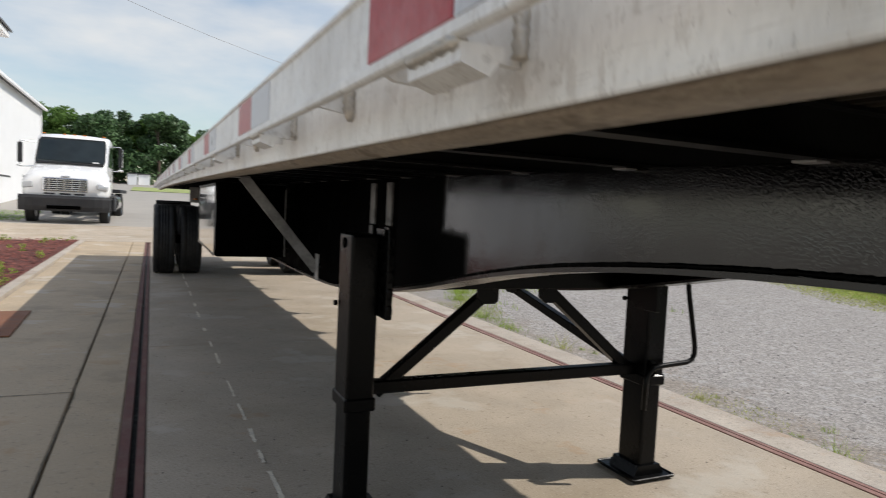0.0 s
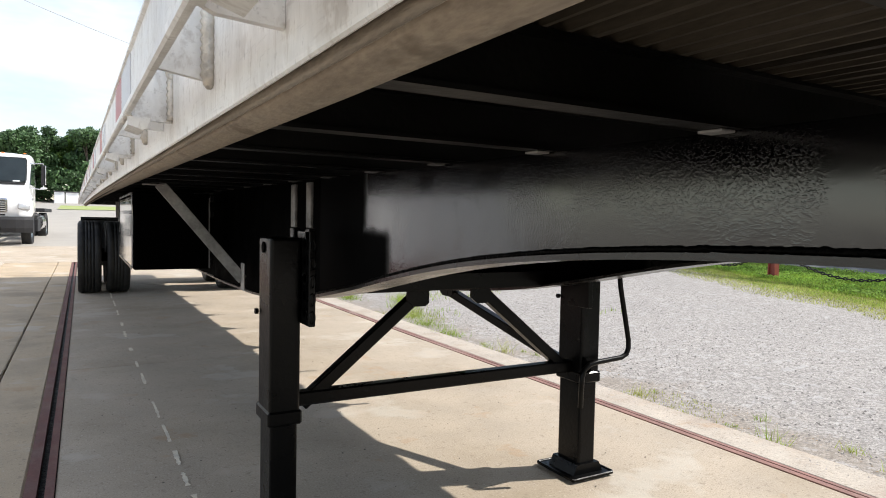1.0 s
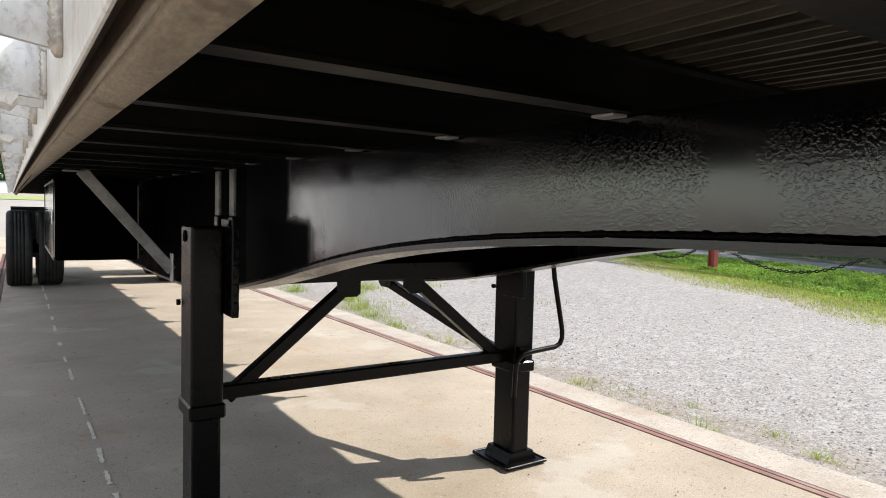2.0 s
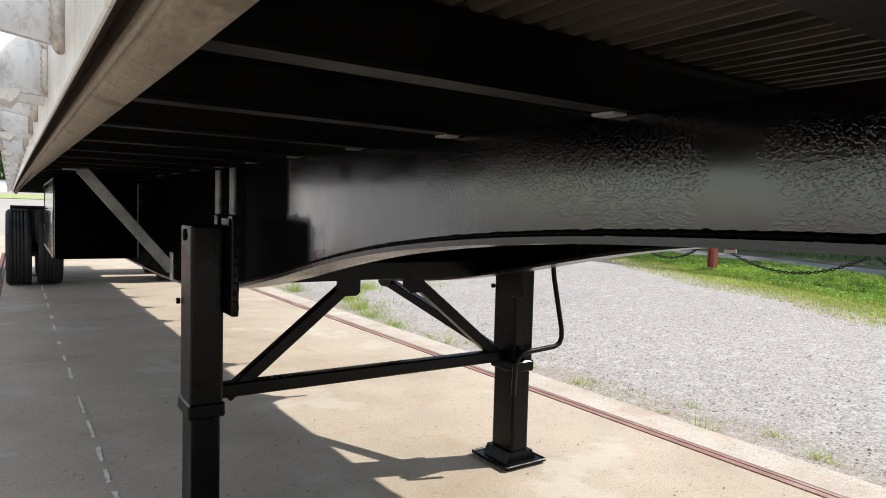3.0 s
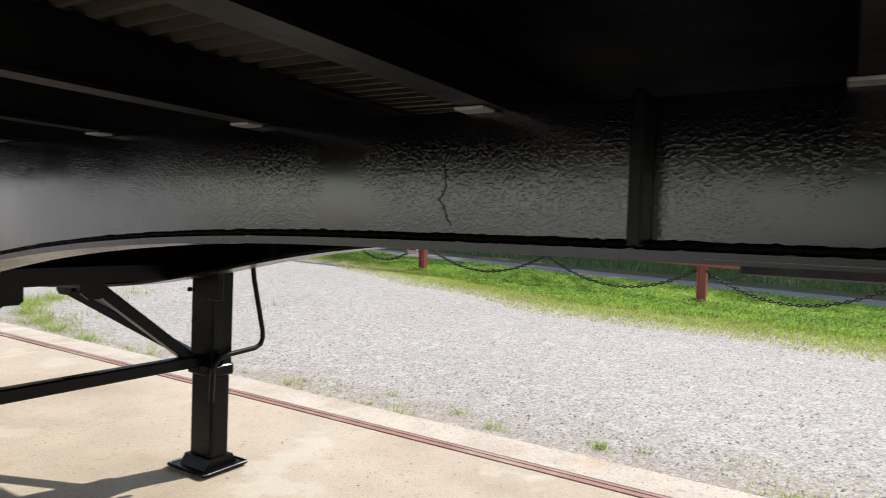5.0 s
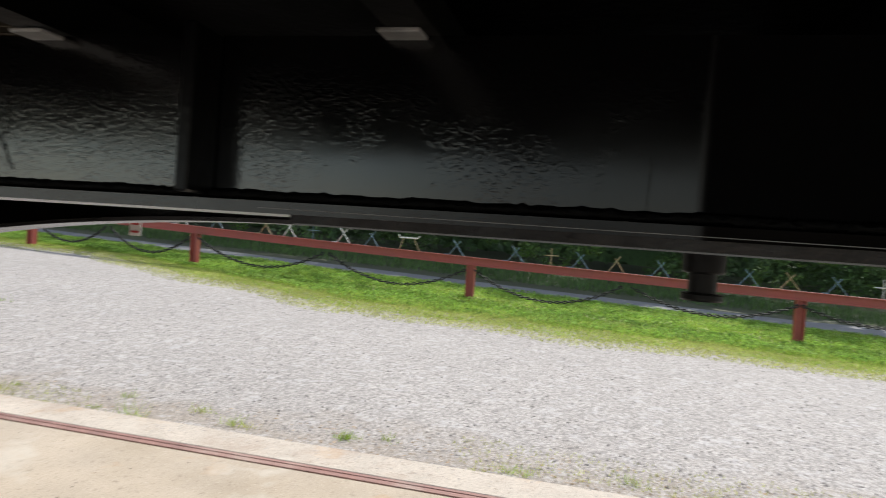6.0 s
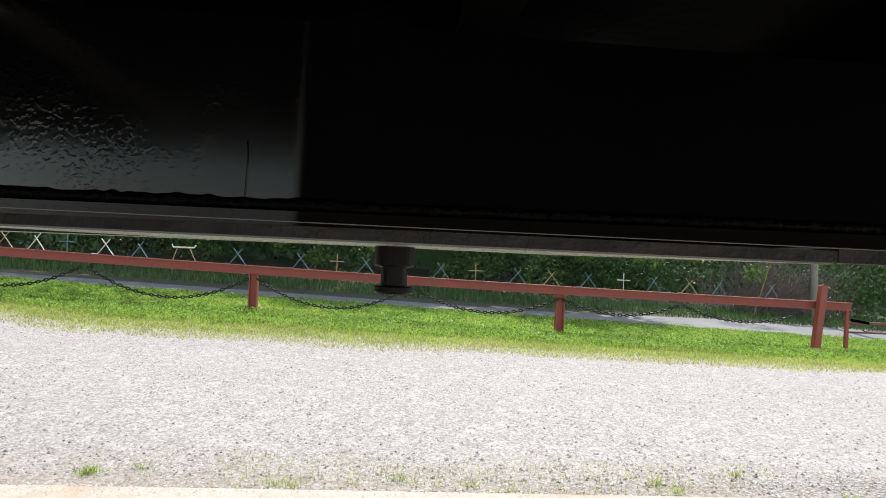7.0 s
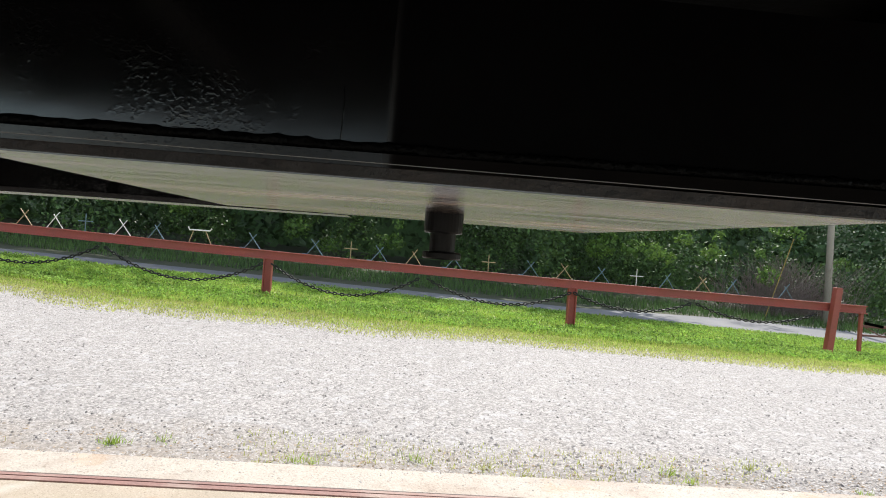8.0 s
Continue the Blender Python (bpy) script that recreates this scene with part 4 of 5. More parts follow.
# strut from side rail to beam
part("strut", bar((0.474, 1.07, 1.288), (0.868, 1.07, 0.812), 0.010, 0.052, 0.002), M["worn_steel"], trailer, "bare grey flat steel strut")
part("strut_plate", box(0.858, 0.866, 1.01, 1.075, 0.76, 0.90, 0.002), M["worn_steel"], trailer)
part("strut_plate", box(0.40, 0.49, 1.02, 1.09, 1.278, 1.284, 0.001), M["worn_steel"], trailer)
tool = part("tool_box", box(0.392, 0.790, 1.56, TOOL_END, 0.834, 1.262, 0.010, seg=2), M["black_matt"], trailer, "black steel tool box under the deck")
part("side_panel", box(0.386, 0.3915, 1.575, TOOL_END - 0.015, 0.848, 1.250, 0.002), M["polished"], tool, "polished metal side door of the tool box")
for z0, z1 in ((0.836, 0.850), (1.248, 1.260)):
    part("panel_edge", box(0.383, 0.3858, 1.565, TOOL_END - 0.005, z0, z1, 0.001), M["black_paint"], tool)
for y0 in (1.562, TOOL_END - 0.02):
    part("panel_edge", box(0.383, 0.3858, y0, y0 + 0.016, 0.8505, 1.2475, 0.001), M["black_paint"], tool)
part("hinge_rod", tube([(0.783, 1.552, 0.84), (0.783, 1.552, 1.24)], 0.0035, 8), M["dark_aluminium"], tool)
for z in (0.86, 1.0, 1.13, 1.22):
    part("hinge_clip", box(0.786, 0.806, 1.545, 1.559, z, z + 0.03, 0.002), M["black_paint"], tool)
part("latch", box(0.377, 0.3825, 1.62, 1.66, 1.02, 1.10, 0.002), M["chrome"], tool)
part("suspension_beam", box(0.75, 0.89, 6.6, 9.9, 0.72, 0.80, 0.01), M["black_matt"], trailer)


def wheel(x, y):
    """A tyre of a dual pair with grooved tread, and its rim."""
    pr = [(0.30, -0.090), (0.42, -0.146), (0.485, -0.150), (0.512, -0.136), (0.52, -0.112)]
    for g in (-0.06, -0.02, 0.02, 0.06):
        pr += [(0.52, g - 0.006), (0.508, g - 0.004), (0.508, g + 0.004), (0.52, g + 0.006)]
    pr += [(0.52, 0.112), (0.512, 0.136), (0.485, 0.150), (0.42, 0.146), (0.30, 0.090)]
    tyre = part("wheel", lathe([(0.29, -0.09), (0.29, 0.09), (0.05, 0.06), (0.0, 0.06)], (x, y, 0.52), "x", 28), M["worn_steel"], trailer, "dual trailer wheel")
    part("tyre", lathe(pr + [pr[0]], (x, y, 0.52), "x", 40), M["rubber"], tyre, "worn black tyre", True)
    return tyre


for y in (8.42, 9.75):
    for x in (0.262, 0.632, 2 * MID - 0.632, 2 * MID - 0.262):
        wheel(x - 0.02, y)
    part("axle", tube([(0.15, y, 0.52), (2 * MID - 0.3, y, 0.52)], 0.065, 14), M["black_matt"], trailer)
part("fender_plate", box(0.16, 0.46, 8.30, 8.55, 1.062, 1.075, 0.003), M["black_matt"], trailer)
part("mud_flap", box(0.13, 0.72, 10.45, 10.462, 0.25, 1.1, 0.003), M["rubber"], trailer)
lamp_post = part("lamp_bracket", box(0.56, 0.70, 7.72, 7.74, 1.10, 1.36, 0.004), M["worn_steel"], trailer)
part("marker_lamp", lathe([(0.03, 0), (0.03, 0.02), (0.0, 0.028)], (0.64, 7.715, 1.14), "z", 14), M["amber"], lamp_post)

for i in range(9):
    y = 1.0 + 1.01 * i + 0.05 * math.sin(5 * i)
    wx, wz = 2 * MID - 0.215 - 0.009 * (y + 1.9), sag(Vector((0, y, 1.272))).z
    w = part("strap_winch", prism([(y - 0.11, wz), (y + 0.10, wz), (y + 0.045, wz - 0.05), (y + 0.03, wz - 0.11), (y - 0.035, wz - 0.11), (y - 0.06, wz - 0.05)], wx - 0.03, wx + 0.03, "x"), M["worn_steel"], trailer, "grey steel strap winch under the rail")
    part("winch_bar", tube([(wx, y, wz - 0.10), (wx + 0.01, y + 0.02, wz - 0.26)], 0.012, 7), M["worn_steel"], w)

# small paper tag hung on the far side rail
tag = thing("warning_tag", (2.552, -0.86, 1.0), "small white tag with red bars hanging under the trailer", "tag")
part("card", box(2.550, 2.553, -0.885, -0.832, 1.0, 1.063, 0.0005), M["sign_white"], tag)
for z in (1.012, 1.043):
    part("print_bar", box(2.5485, 2.5498, -0.878, -0.84, z, z + 0.008), M["sign_red"], tag)
part("cord", tube([(2.5515, -0.858, 1.06), (2.552, -0.858, 1.24)], 0.0015, 6), M["chain"], tag)

# ---- railing of red I-beams with chains ----
FX = 11.4


def fz(y):
    return float(ground_z(FX, y)) - 0.035


railing = thing("pipe_railing", (FX, -2.0, fz(-2)), "low rust-red steel railing of welded beams on short posts", "railing")


def beam_section(w, h, t):
    return [(-w / 2, 0), (w / 2, 0), (w / 2, t), (t / 2, t), (t / 2, h - t), (w / 2, h - t), (w / 2, h), (-w / 2, h), (-w / 2, h - t), (-t / 2, h - t), (-t / 2, t), (-w / 2, t)]


def rail_top(y):
    k = min(y, 5.0)
    return 0.802 + 0.0285 * k + 0.0008 * k * k + 0.0365 * (y - k)


b = prism(beam_section(0.10, 0.145, 0.016), -11.1, 24.0, steps=36)
for v in b.verts:
    v.co.x += FX
    v.co.z += rail_top(v.co.y) - 0.145
part("rail", b, M["red_paint"], railing, "faded red painted steel rail")
for y in (24.0, 18.5, 13.6, 9.0, 5.07, -0.47, -5.73):
    pr = [(FX + p * 0.9, y + q * 0.9 - 0.08) for p, q in beam_section(0.14, 0.16, 0.02)]
    part("post", prism(pr, fz(y) - 0.2, rail_top(y) - 0.1445, "z"), M["red_paint"], railing)
gate = thing("gate_post", (11.35, -10.3, -0.25), "leaning red steel gate post beside the railing", "post")
part("shaft", turned(box(-0.06, 0.06, -0.06, 0.06, -0.2, 1.12, 0.006), Matrix.Translation((11.30, -10.38, -0.24)) @ pose(0, 0, 0, 5.4, 0, 0)), M["red_paint"], gate)
end = thing("end_post", (11.6, -11.3, -0.3), "short dark red post at the railing's end", "post")
part("shaft", box(11.38, 11.44, -11.06, -11.0, -0.6, rail_top(-11) - 0.1445, 0.005), M["red_paint"], end)
leaf_gate = thing("lattice_gate", (11.41, -11.1, 0.0), "dark rusty steel lattice gate hung from the end post", "gate")
part("top_bar", box(11.385, 11.435, -14.0, -11.065, 0.195, 0.245, 0.004), M["rust_steel"], leaf_gate)
part("bottom_bar", box(11.39, 11.43, -14.0, -11.065, 0.035, 0.07, 0.004), M["rust_steel"], leaf_gate)
for k in range(10):
    y = -11.12 - 0.28 * k
    part("lattice_rod", tube([(11.41, y, 0.07 if k % 2 else 0.195), (11.41, y - 0.28, 0.195 if k % 2 else 0.07)], 0.009, 6), M["rust_steel"], leaf_gate)
part("hinge", bar((11.41, -11.12, 0.27), (11.41, -11.45, 0.225), 0.06, 0.05), M["black_matt"], leaf_gate)


def chain(y0, y1, drop):
    """One hanging chain: each link a flattened ring, turned a quarter from its neighbour."""
    ob = thing("chain", (FX - 0.06, y0, rail_top(y0) - 0.17), "dark rusty steel chain hanging in a swag below the red rail", "chain", "chains under the railing")
    n = max(12, int(abs(y1 - y0) / 0.062))
    bm = bmesh.new()
    for i in range(n):
        s, e = i / n, (i + 1.18) / n
        pa, pb = [Vector((FX - 0.065, y0 + (y1 - y0) * t, rail_top(y0) + (rail_top(y1) - rail_top(y0)) * t - 0.22 - drop * (1 - (2 * t - 1) ** 2))) for t in (s, e)]
        d = (pb - pa).normalized()
        side = Vector((1, 0, 0)) if i % 2 else d.cross(Vector((1, 0, 0))).normalized()
        c, L = (pa + pb) / 2, (pb - pa).length / 2
        ring = [c + d * L * math.cos(a) + side * 0.020 * math.sin(a) for a in [2 * math.pi * k / 8 for k in range(8)]]
        bm = tube(ring, 0.0125, 5, bm, True)
    part("swag", bm, M["chain"], ob, smooth=True)


for y0, y1 in ((-10.15, -7.95), (-7.85, -5.75), (-5.7, -3.2), (-3.05, -0.55), (-0.4, 2.2), (2.3, 4.95), (5.15, 7.0), (7.1, 8.9), (9.1, 11.3), (11.4, 13.5)):
    chain(y0, y1, 0.40 if y0 > -3.2 else 0.31 if y0 > -6 else 0.22)


def cross(y, kind, m, lean=0.0):
    """A small ornament of crossed rods on the rail."""
    z = rail_top(y)
    ob = thing("rod_cross", (FX, y, z), "small cross of thin welded rods on the red rail", "ornament", "crosses along the railing")
    if kind == "plus":
        part("rod", tube([(FX, y, z), (FX, y, z + 0.30)], 0.0075, 6), m, ob)
        part("rod", tube([(FX, y - 0.12, z + 0.17), (FX, y + 0.12, z + 0.17)], 0.0075, 6), m, ob)
    elif kind == "x":
        part("rod", tube([(FX - 0.02, y - 0.15, z), (FX, y + 0.06, z + 0.27)], 0.0075, 6), m, ob)
        part("rod", tube([(FX + 0.02, y + 0.13, z), (FX, y - 0.07, z + 0.25)], 0.0075, 6), m, ob)
        part("rod", tube([(FX - 0.02, y + 0.11, z + 0.008), (FX - 0.02, y + 0.2, z + 0.012)], 0.0075, 6), m, ob)
    elif kind == "v":
        part("rod", tube([(FX, y - 0.05, z + 0.27), (FX, y + 0.14, z)], 0.0075, 6), m, ob)
        part("rod", tube([(FX, y + 0.04, z + 0.23), (FX, y - 0.12, z)], 0.0075, 6), m, ob)
    else:
        part("rod", tube([(FX, y + 0.19, z + 0.27), (FX, y + 0.17, z + 0.22), (FX, y - 0.17, z + 0.22), (FX, y - 0.2, z + 0.26)], 0.012, 6), M["cross_white"], ob)
        part("rod", tube([(FX, y + 0.1, z + 0.21), (FX, y + 0.17, z)], 0.0075, 6), m, ob)
        part("rod", tube([(FX, y - 0.1, z + 0.21), (FX, y - 0.2, z)], 0.0075, 6), m, ob)


R, Bl, Wh = M["cross_rust"], M["cross_blue"], M["cross_white"]
cy = [(10.2, "x", R), (8.6, "v", Wh), (7.4, "x", Bl), (6.2, "plus", R), (5.4, "x", Wh), (4.6, "v", Bl), (3.57, "x", R), (3.05, "v", Wh), (2.57, "plus", Bl), (1.97, "x", Wh), (1.40, "v", Bl), (0.70, "bowl", R), (-0.18, "x", Bl), (-1.23, "x", Bl), (-1.85, "plus", R), (-2.33, "x", Bl), (-2.94, "v", R),
      (-3.62, "x", Bl), (-4.23, "plus", R), (-4.96, "x", Bl), (-5.56, "x", R), (-6.22, "x", Bl), (-6.86, "plus", Wh), (-7.42, "v", Bl), (-8.05, "x", R), (-8.62, "v", Bl), (-9.60, "v", Bl)]
for y, kind, m in cy:
    cross(y, kind, m)


# ---- white truck ----
def white_truck(at, turn):
    o = Matrix.Translation(at) @ pose(0, 0, 0, 0, 0, turn) @ Matrix.Diagonal((1.04, 1.04, 1.10, 1))
    t = thing("truck", at, "white medium-duty truck with dark bumper and bare chassis", "truck")

    def P(name, bm, m, par=None, label="", smooth=False):
        return part(name, turned(bm, o), m, par or t, label, smooth)

    def loft(sections, bm=None):
        """Joins half outlines (x, z) at stations y into one closed symmetric shell."""
        b = bmesh.new()
        rings = [[b.verts.new((x, y, z)) for x, z in pts] + [b.verts.new((-x, y, z)) for x, z in pts[::-1]] for y, pts in sections]
        k = len(rings[0])
        for r, q in zip(rings, rings[1:]):
            for n in range(k):
                b.faces.new((r[n], r[(n + 1) % k], q[(n + 1) % k], q[n]))
        b.faces.new(rings[0][::-1])
        b.faces.new(rings[-1])
        return join(bm, b)

    def shell(low, wide, shoulder, top, crown):
        """Half outline: straight flank, round shoulder, slightly domed top."""
        return [(wide * 0.97, low), (wide, low + 0.10), (wide * 0.995, shoulder), (wide * 0.955, shoulder + 0.08), (wide * 0.87, top - 0.075), (wide * 0.74, top - 0.015), (wide * 0.45, top + crown * 0.7), (wide * 0.01, top + crown)]

    def roofed(low, wide, top):
        return [(wide * 0.97, low), (wide, low + 0.10), (wide, (low + top) / 2), (wide * 0.985, top - 0.16), (wide * 0.955, top - 0.06), (wide * 0.90, top - 0.015), (wide * 0.45, top + 0.015), (wide * 0.01, top + 0.025)]

    cab = loft([(0.98, roofed(0.95, 0.97, 1.74)), (1.04, roofed(0.95, 1.01, 1.79)), (1.34, roofed(0.9, 1.02, 2.18)), (1.62, roofed(0.9, 1.02, 2.55)), (1.72, roofed(0.9, 1.03, 2.66)), (1.85, roofed(0.9, 1.03, 2.71)), (2.4, roofed(0.9, 1.03, 2.74)), (3.0, roofed(0.95, 1.02, 2.73)), (3.06, roofed(1.0, 0.97, 2.68))])
    P("cab", cab, M["white_paint"], label="glossy white cab", smooth=True)
    hood = loft([(0.10, shell(0.84, 0.88, 1.15, 1.32, 0.01)), (0.13, shell(0.82, 1.02, 1.20, 1.40, 0.02)), (0.24, shell(0.82, 1.13, 1.22, 1.47, 0.03)), (0.42, shell(0.82, 1.18, 1.26, 1.55, 0.035)), (0.75, shell(0.90, 1.18, 1.32, 1.66, 0.04)), (1.06, shell(0.95, 1.14, 1.40, 1.76, 0.04)), (1.16, shell(0.98, 1.05, 1.46, 1.79, 0.04))])
    hd = P("hood", hood, M["white_paint"], label="white sloping hood with flared fenders", smooth=True)
    for s in (-1, 1):
        hl = box(-0.16, 0.16, -0.04, 0.04, -0.085, 0.085, 0.035, seg=3)
        turned(hl, Matrix.Translation((s * 0.99, 0.135, 1.135)) @ pose(0, 0, 0, -8, s * 7, s * 24))
        P("headlight", hl, M["lamp_clear"], hd, "clear slanted headlight", True)
        P("turn_lamp", box(min(s * 1.145, s * 1.185), max(s * 1.145, s * 1.185), 0.50, 0.62, 1.32, 1.40, 0.015), M["lamp_clear"], hd)
        mir = P("mirror", box(min(s * 1.33, s * 1.47), max(s * 1.33, s * 1.47), 1.22, 1.30, 1.78, 2.38, 0.035, seg=2), M["grey_plastic"], label="tall dark wing mirror")
        P("mirror_glass", box(min(s * 1.345, s * 1.455), max(s * 1.345, s * 1.455), 1.302, 1.306, 1.9, 2.34), M["chrome"], mir)
        P("mirror_cap", box(min(s * 1.445, s * 1.475), max(s * 1.445, s * 1.475), 1.205, 1.23, 1.80, 2.36, 0.01), M["chrome"], mir, "chrome edge of the mirror")
        P("mirror_arm", tube([(s * 1.02, 1.5, 2.42), (s * 1.40, 1.26, 2.42), (s * 1.40, 1.26, 1.66), (s * 1.02, 1.4, 1.70)], 0.018, 8), M["chrome"], mir)
        P("convex_mirror", lathe([(0.0, -0.03), (0.07, -0.025), (0.095, 0.0), (0.07, 0.02), (0.0, 0.03)], (s * 1.40, 1.24, 1.70), "z", 16), M["white_paint"], mir, "small round convex mirror", True)
        P("side_window", prism([(1.42, 1.80), (1.80, 2.44), (2.75, 2.46), (2.75, 1.78)], s * 1.022, s * 1.034, "x"), M["windscreen"], label="dark side window")
    ws = bmesh.new()
    rows = []
    for n in range(9):
        k = n / 8
        y, z, w = 1.035 + 0.60 * k, 1.81 + 0.770 * k, 0.975 - 0.03 * k - 0.05 * max(0.0, k - 0.88) / 0.12 - 0.03 * max(0.0, 0.12 - k) / 0.12
        rows.append([ws.verts.new((w * u, y - 0.075 * (1 - u * u) - 0.012, z + 0.016)) for u in (-1, -0.92, -0.6, -0.2, 0.2, 0.6, 0.92, 1)])
    for r, q in zip(rows, rows[1:]):
        for n in range(7):
            ws.faces.new((r[n], r[n + 1], q[n + 1], q[n]))
    bmesh.ops.solidify(ws, geom=ws.faces[:], thickness=0.02)
    P("windscreen", ws, M["windscreen"], label="dark reflective curved windscreen", smooth=True)
    P("windscreen_seal", tube([(-0.93, 1.02, 1.80), (-0.5, 0.965, 1.815), (0.0, 0.945, 1.82), (0.5, 0.965, 1.815), (0.93, 1.02, 1.80)], 0.028, 8), M["grey_plastic"])
    P("sticker", box(0.62, 0.80, 1.0, 1.004, 1.86, 1.90), M["white_paint"])
    P("wiper", bar((-0.75, 1.06, 1.87), (-0.05, 1.14, 1.98), 0.02, 0.02), M["grey_plastic"])
    P("wiper", bar((0.15, 1.06, 1.87), (0.85, 1.14, 1.98), 0.02, 0.02), M["grey_plastic"])
    for x in (-0.85, -0.28, 0.0, 0.28, 0.85):
        P("roof_lamp", box(x - 0.04, x + 0.04, 1.80, 1.86, 2.715, 2.745, 0.01), M["amber"], label="amber roof lamp")
    gr = P("grille", box(-0.60, 0.60, 0.03, 0.14, 0.97, 1.37, 0.05, seg=3), M["chrome"], label="chrome grille with dark slots")
    P("grille_void", box(-0.55, 0.55, 0.018, 0.04, 1.00, 1.34, 0.01), M["grey_plastic"], gr)
    for i in range(6):
        P("grille_slat", box(-0.55, 0.55, 0.004, 0.022, 1.008 + 0.058 * i, 1.030 + 0.058 * i, 0.004), M["chrome"], gr)
    for i in range(5):
        P("grille_rib", box(-0.42 + 0.2 * i, -0.405 + 0.2 * i, 0.006, 0.022, 1.00, 1.34), M["chrome"], gr)
    P("badge", box(-0.12, 0.12, 0.06, 0.16, 1.395, 1.425, 0.01), M["chrome"])
    for x in (-0.42, 0.0, 0.38):
        P("bumper_slot", box(x - 0.15, x + 0.15, 0.085, 0.125, 0.885, 0.93, 0.006), M["grey_plastic"])
    bmp = prism([(-0.12, 0.42), (-0.16, 0.55), (-0.16, 0.78), (-0.08, 0.86), (0.35, 0.86), (0.35, 0.42)], -1.22, 1.22, "x")
    bmesh.ops.subdivide_edges(bmp, edges=[e for e in bmp.edges if abs(e.verts[0].co.x - e.verts[1].co.x) > 1], cuts=11)
    for v in bmp.verts:
        v.co.y += 0.22 * max(0.0, (abs(v.co.x) - 0.7) / 0.52) ** 2 if v.co.y < 0.2 else 0.0
    bu = P("bumper", bmp, M["grey_plastic"], label="dark grey steel bumper")
    P("bumper_inset", box(-0.45, 0.45, -0.172, -0.15, 0.48, 0.58, 0.01), M["black_matt"], bu)

    for y, xs in ((0.95, (-1.0, 1.0)), (5.6, (-1.02, -0.72, 0.72, 1.02))):
        for x in xs:
            rim = P("wheel", lathe([(0.28, -0.10), (0.30, 0.10), (0.16, 0.04), (0.0, 0.10)] if x > 0 else [(0.0, -0.10), (0.16, -0.04), (0.30, -0.10), (0.28, 0.10)], (x, y, 0.5), "x", 24), M["chrome"])
            P("tyre", lathe([(0.29, -0.10), (0.42, -0.135), (0.49, -0.12), (0.5, -0.09), (0.5, 0.09), (0.49, 0.12), (0.42, 0.135), (0.29, 0.10), (0.29, -0.10)], (x, y, 0.5), "x", 28), M["rubber"], rim, smooth=True)
    for s in (-0.42, 0.42):
        P("frame_rail", box(s - 0.04, s + 0.04, 0.4, 7.6, 0.72, 0.98, 0.01), M["black_matt"])
    P("rear_deck", box(-1.05, 1.18, 4.4, 7.4, 1.02, 1.14, 0.02), M["grey_plastic"])
    P("fuel_tank", tube([(0.95, 3.1, 0.68), (0.95, 4.3, 0.68)], 0.28, 18), M["chrome"])
    P("step", box(1.0, 1.2, 1.75, 2.6, 0.42, 0.80, 0.02), M["grey_plastic"])
    return t


white_truck((-2.42, 20.9, 0.10), -2.0)

# ---- white building with eave ----
hall = thing("white_building", (-7.0, 36, 0), "white metal-sided building with gabled roof", "building")
part("wall", box(-18, -6.0, 27.0, 42.3, 0.0, 6.0, 0.0), M["siding"], hall, "white ribbed metal siding")
ribs = bmesh.new()
for i in range(50):
    ribs = box(-5.999, -5.985, 27.1 + 0.305 * i, 27.14 + 0.305 * i, 0.05, 5.95, bm=ribs)
tagged(part("siding_ribs", ribs, M["siding"], hall), kind="stuff")
part("roof", prism([(-5.7, 6.05), (-12, 8.6), (-18.3, 6.05), (-18.3, 5.95), (-5.7, 5.95)], 26.7, 42.6), M["roof_dark"], hall)
part("gutter", box(-5.78, -5.66, 26.7, 42.6, 5.88, 6.02, 0.01), M["siding"], hall, "white gutter")
part("downspout", box(-5.99, -5.90, 42.15, 42.27, 0.1, 5.9, 0.01), M["siding"], hall)
part("vent_strip", box(-5.999, -5.985, 31.0, 33.6, 1.72, 1.80), M["roof_dark"], hall)
shed = thing("gable_house", (-6.0, 17, 0), "building with dark eave beside the yard", "building")
part("wall", box(-9, -4.9, 12.0, 21.5, -0.05, 5.6), M["siding"], shed)
part("eave", prism([(-3.86, 5.62), (-3.86, 5.78), (-9.5, 8.2), (-9.5, 5.62)], 11.5, 20.6), M["siding"], shed)
part("roof", prism([(-3.80, 5.79), (-3.80, 5.86), (-9.5, 8.4), (-9.5, 8.21)], 11.4, 20.7), M["roof_dark"], shed)

for x0, x1, y0 in ((-2.30, -1.42, 74.0), (-1.30, -0.15, 75.0)):
    s = thing("storage_shed", ((x0 + x1) / 2, y0, 0.24), "small white storage shed far across the yard", "shed", "white sheds")
    part("body", box(x0, x1, y0, y0 + 2.5, 2.0, 3.45, 0.02), M["siding"], s)
    part("roof", box(x0 - 0.05, x1 + 0.05, y0 - 0.1, y0 + 2.6, 3.45, 3.55, 0.01), M["roof_dark"], s)


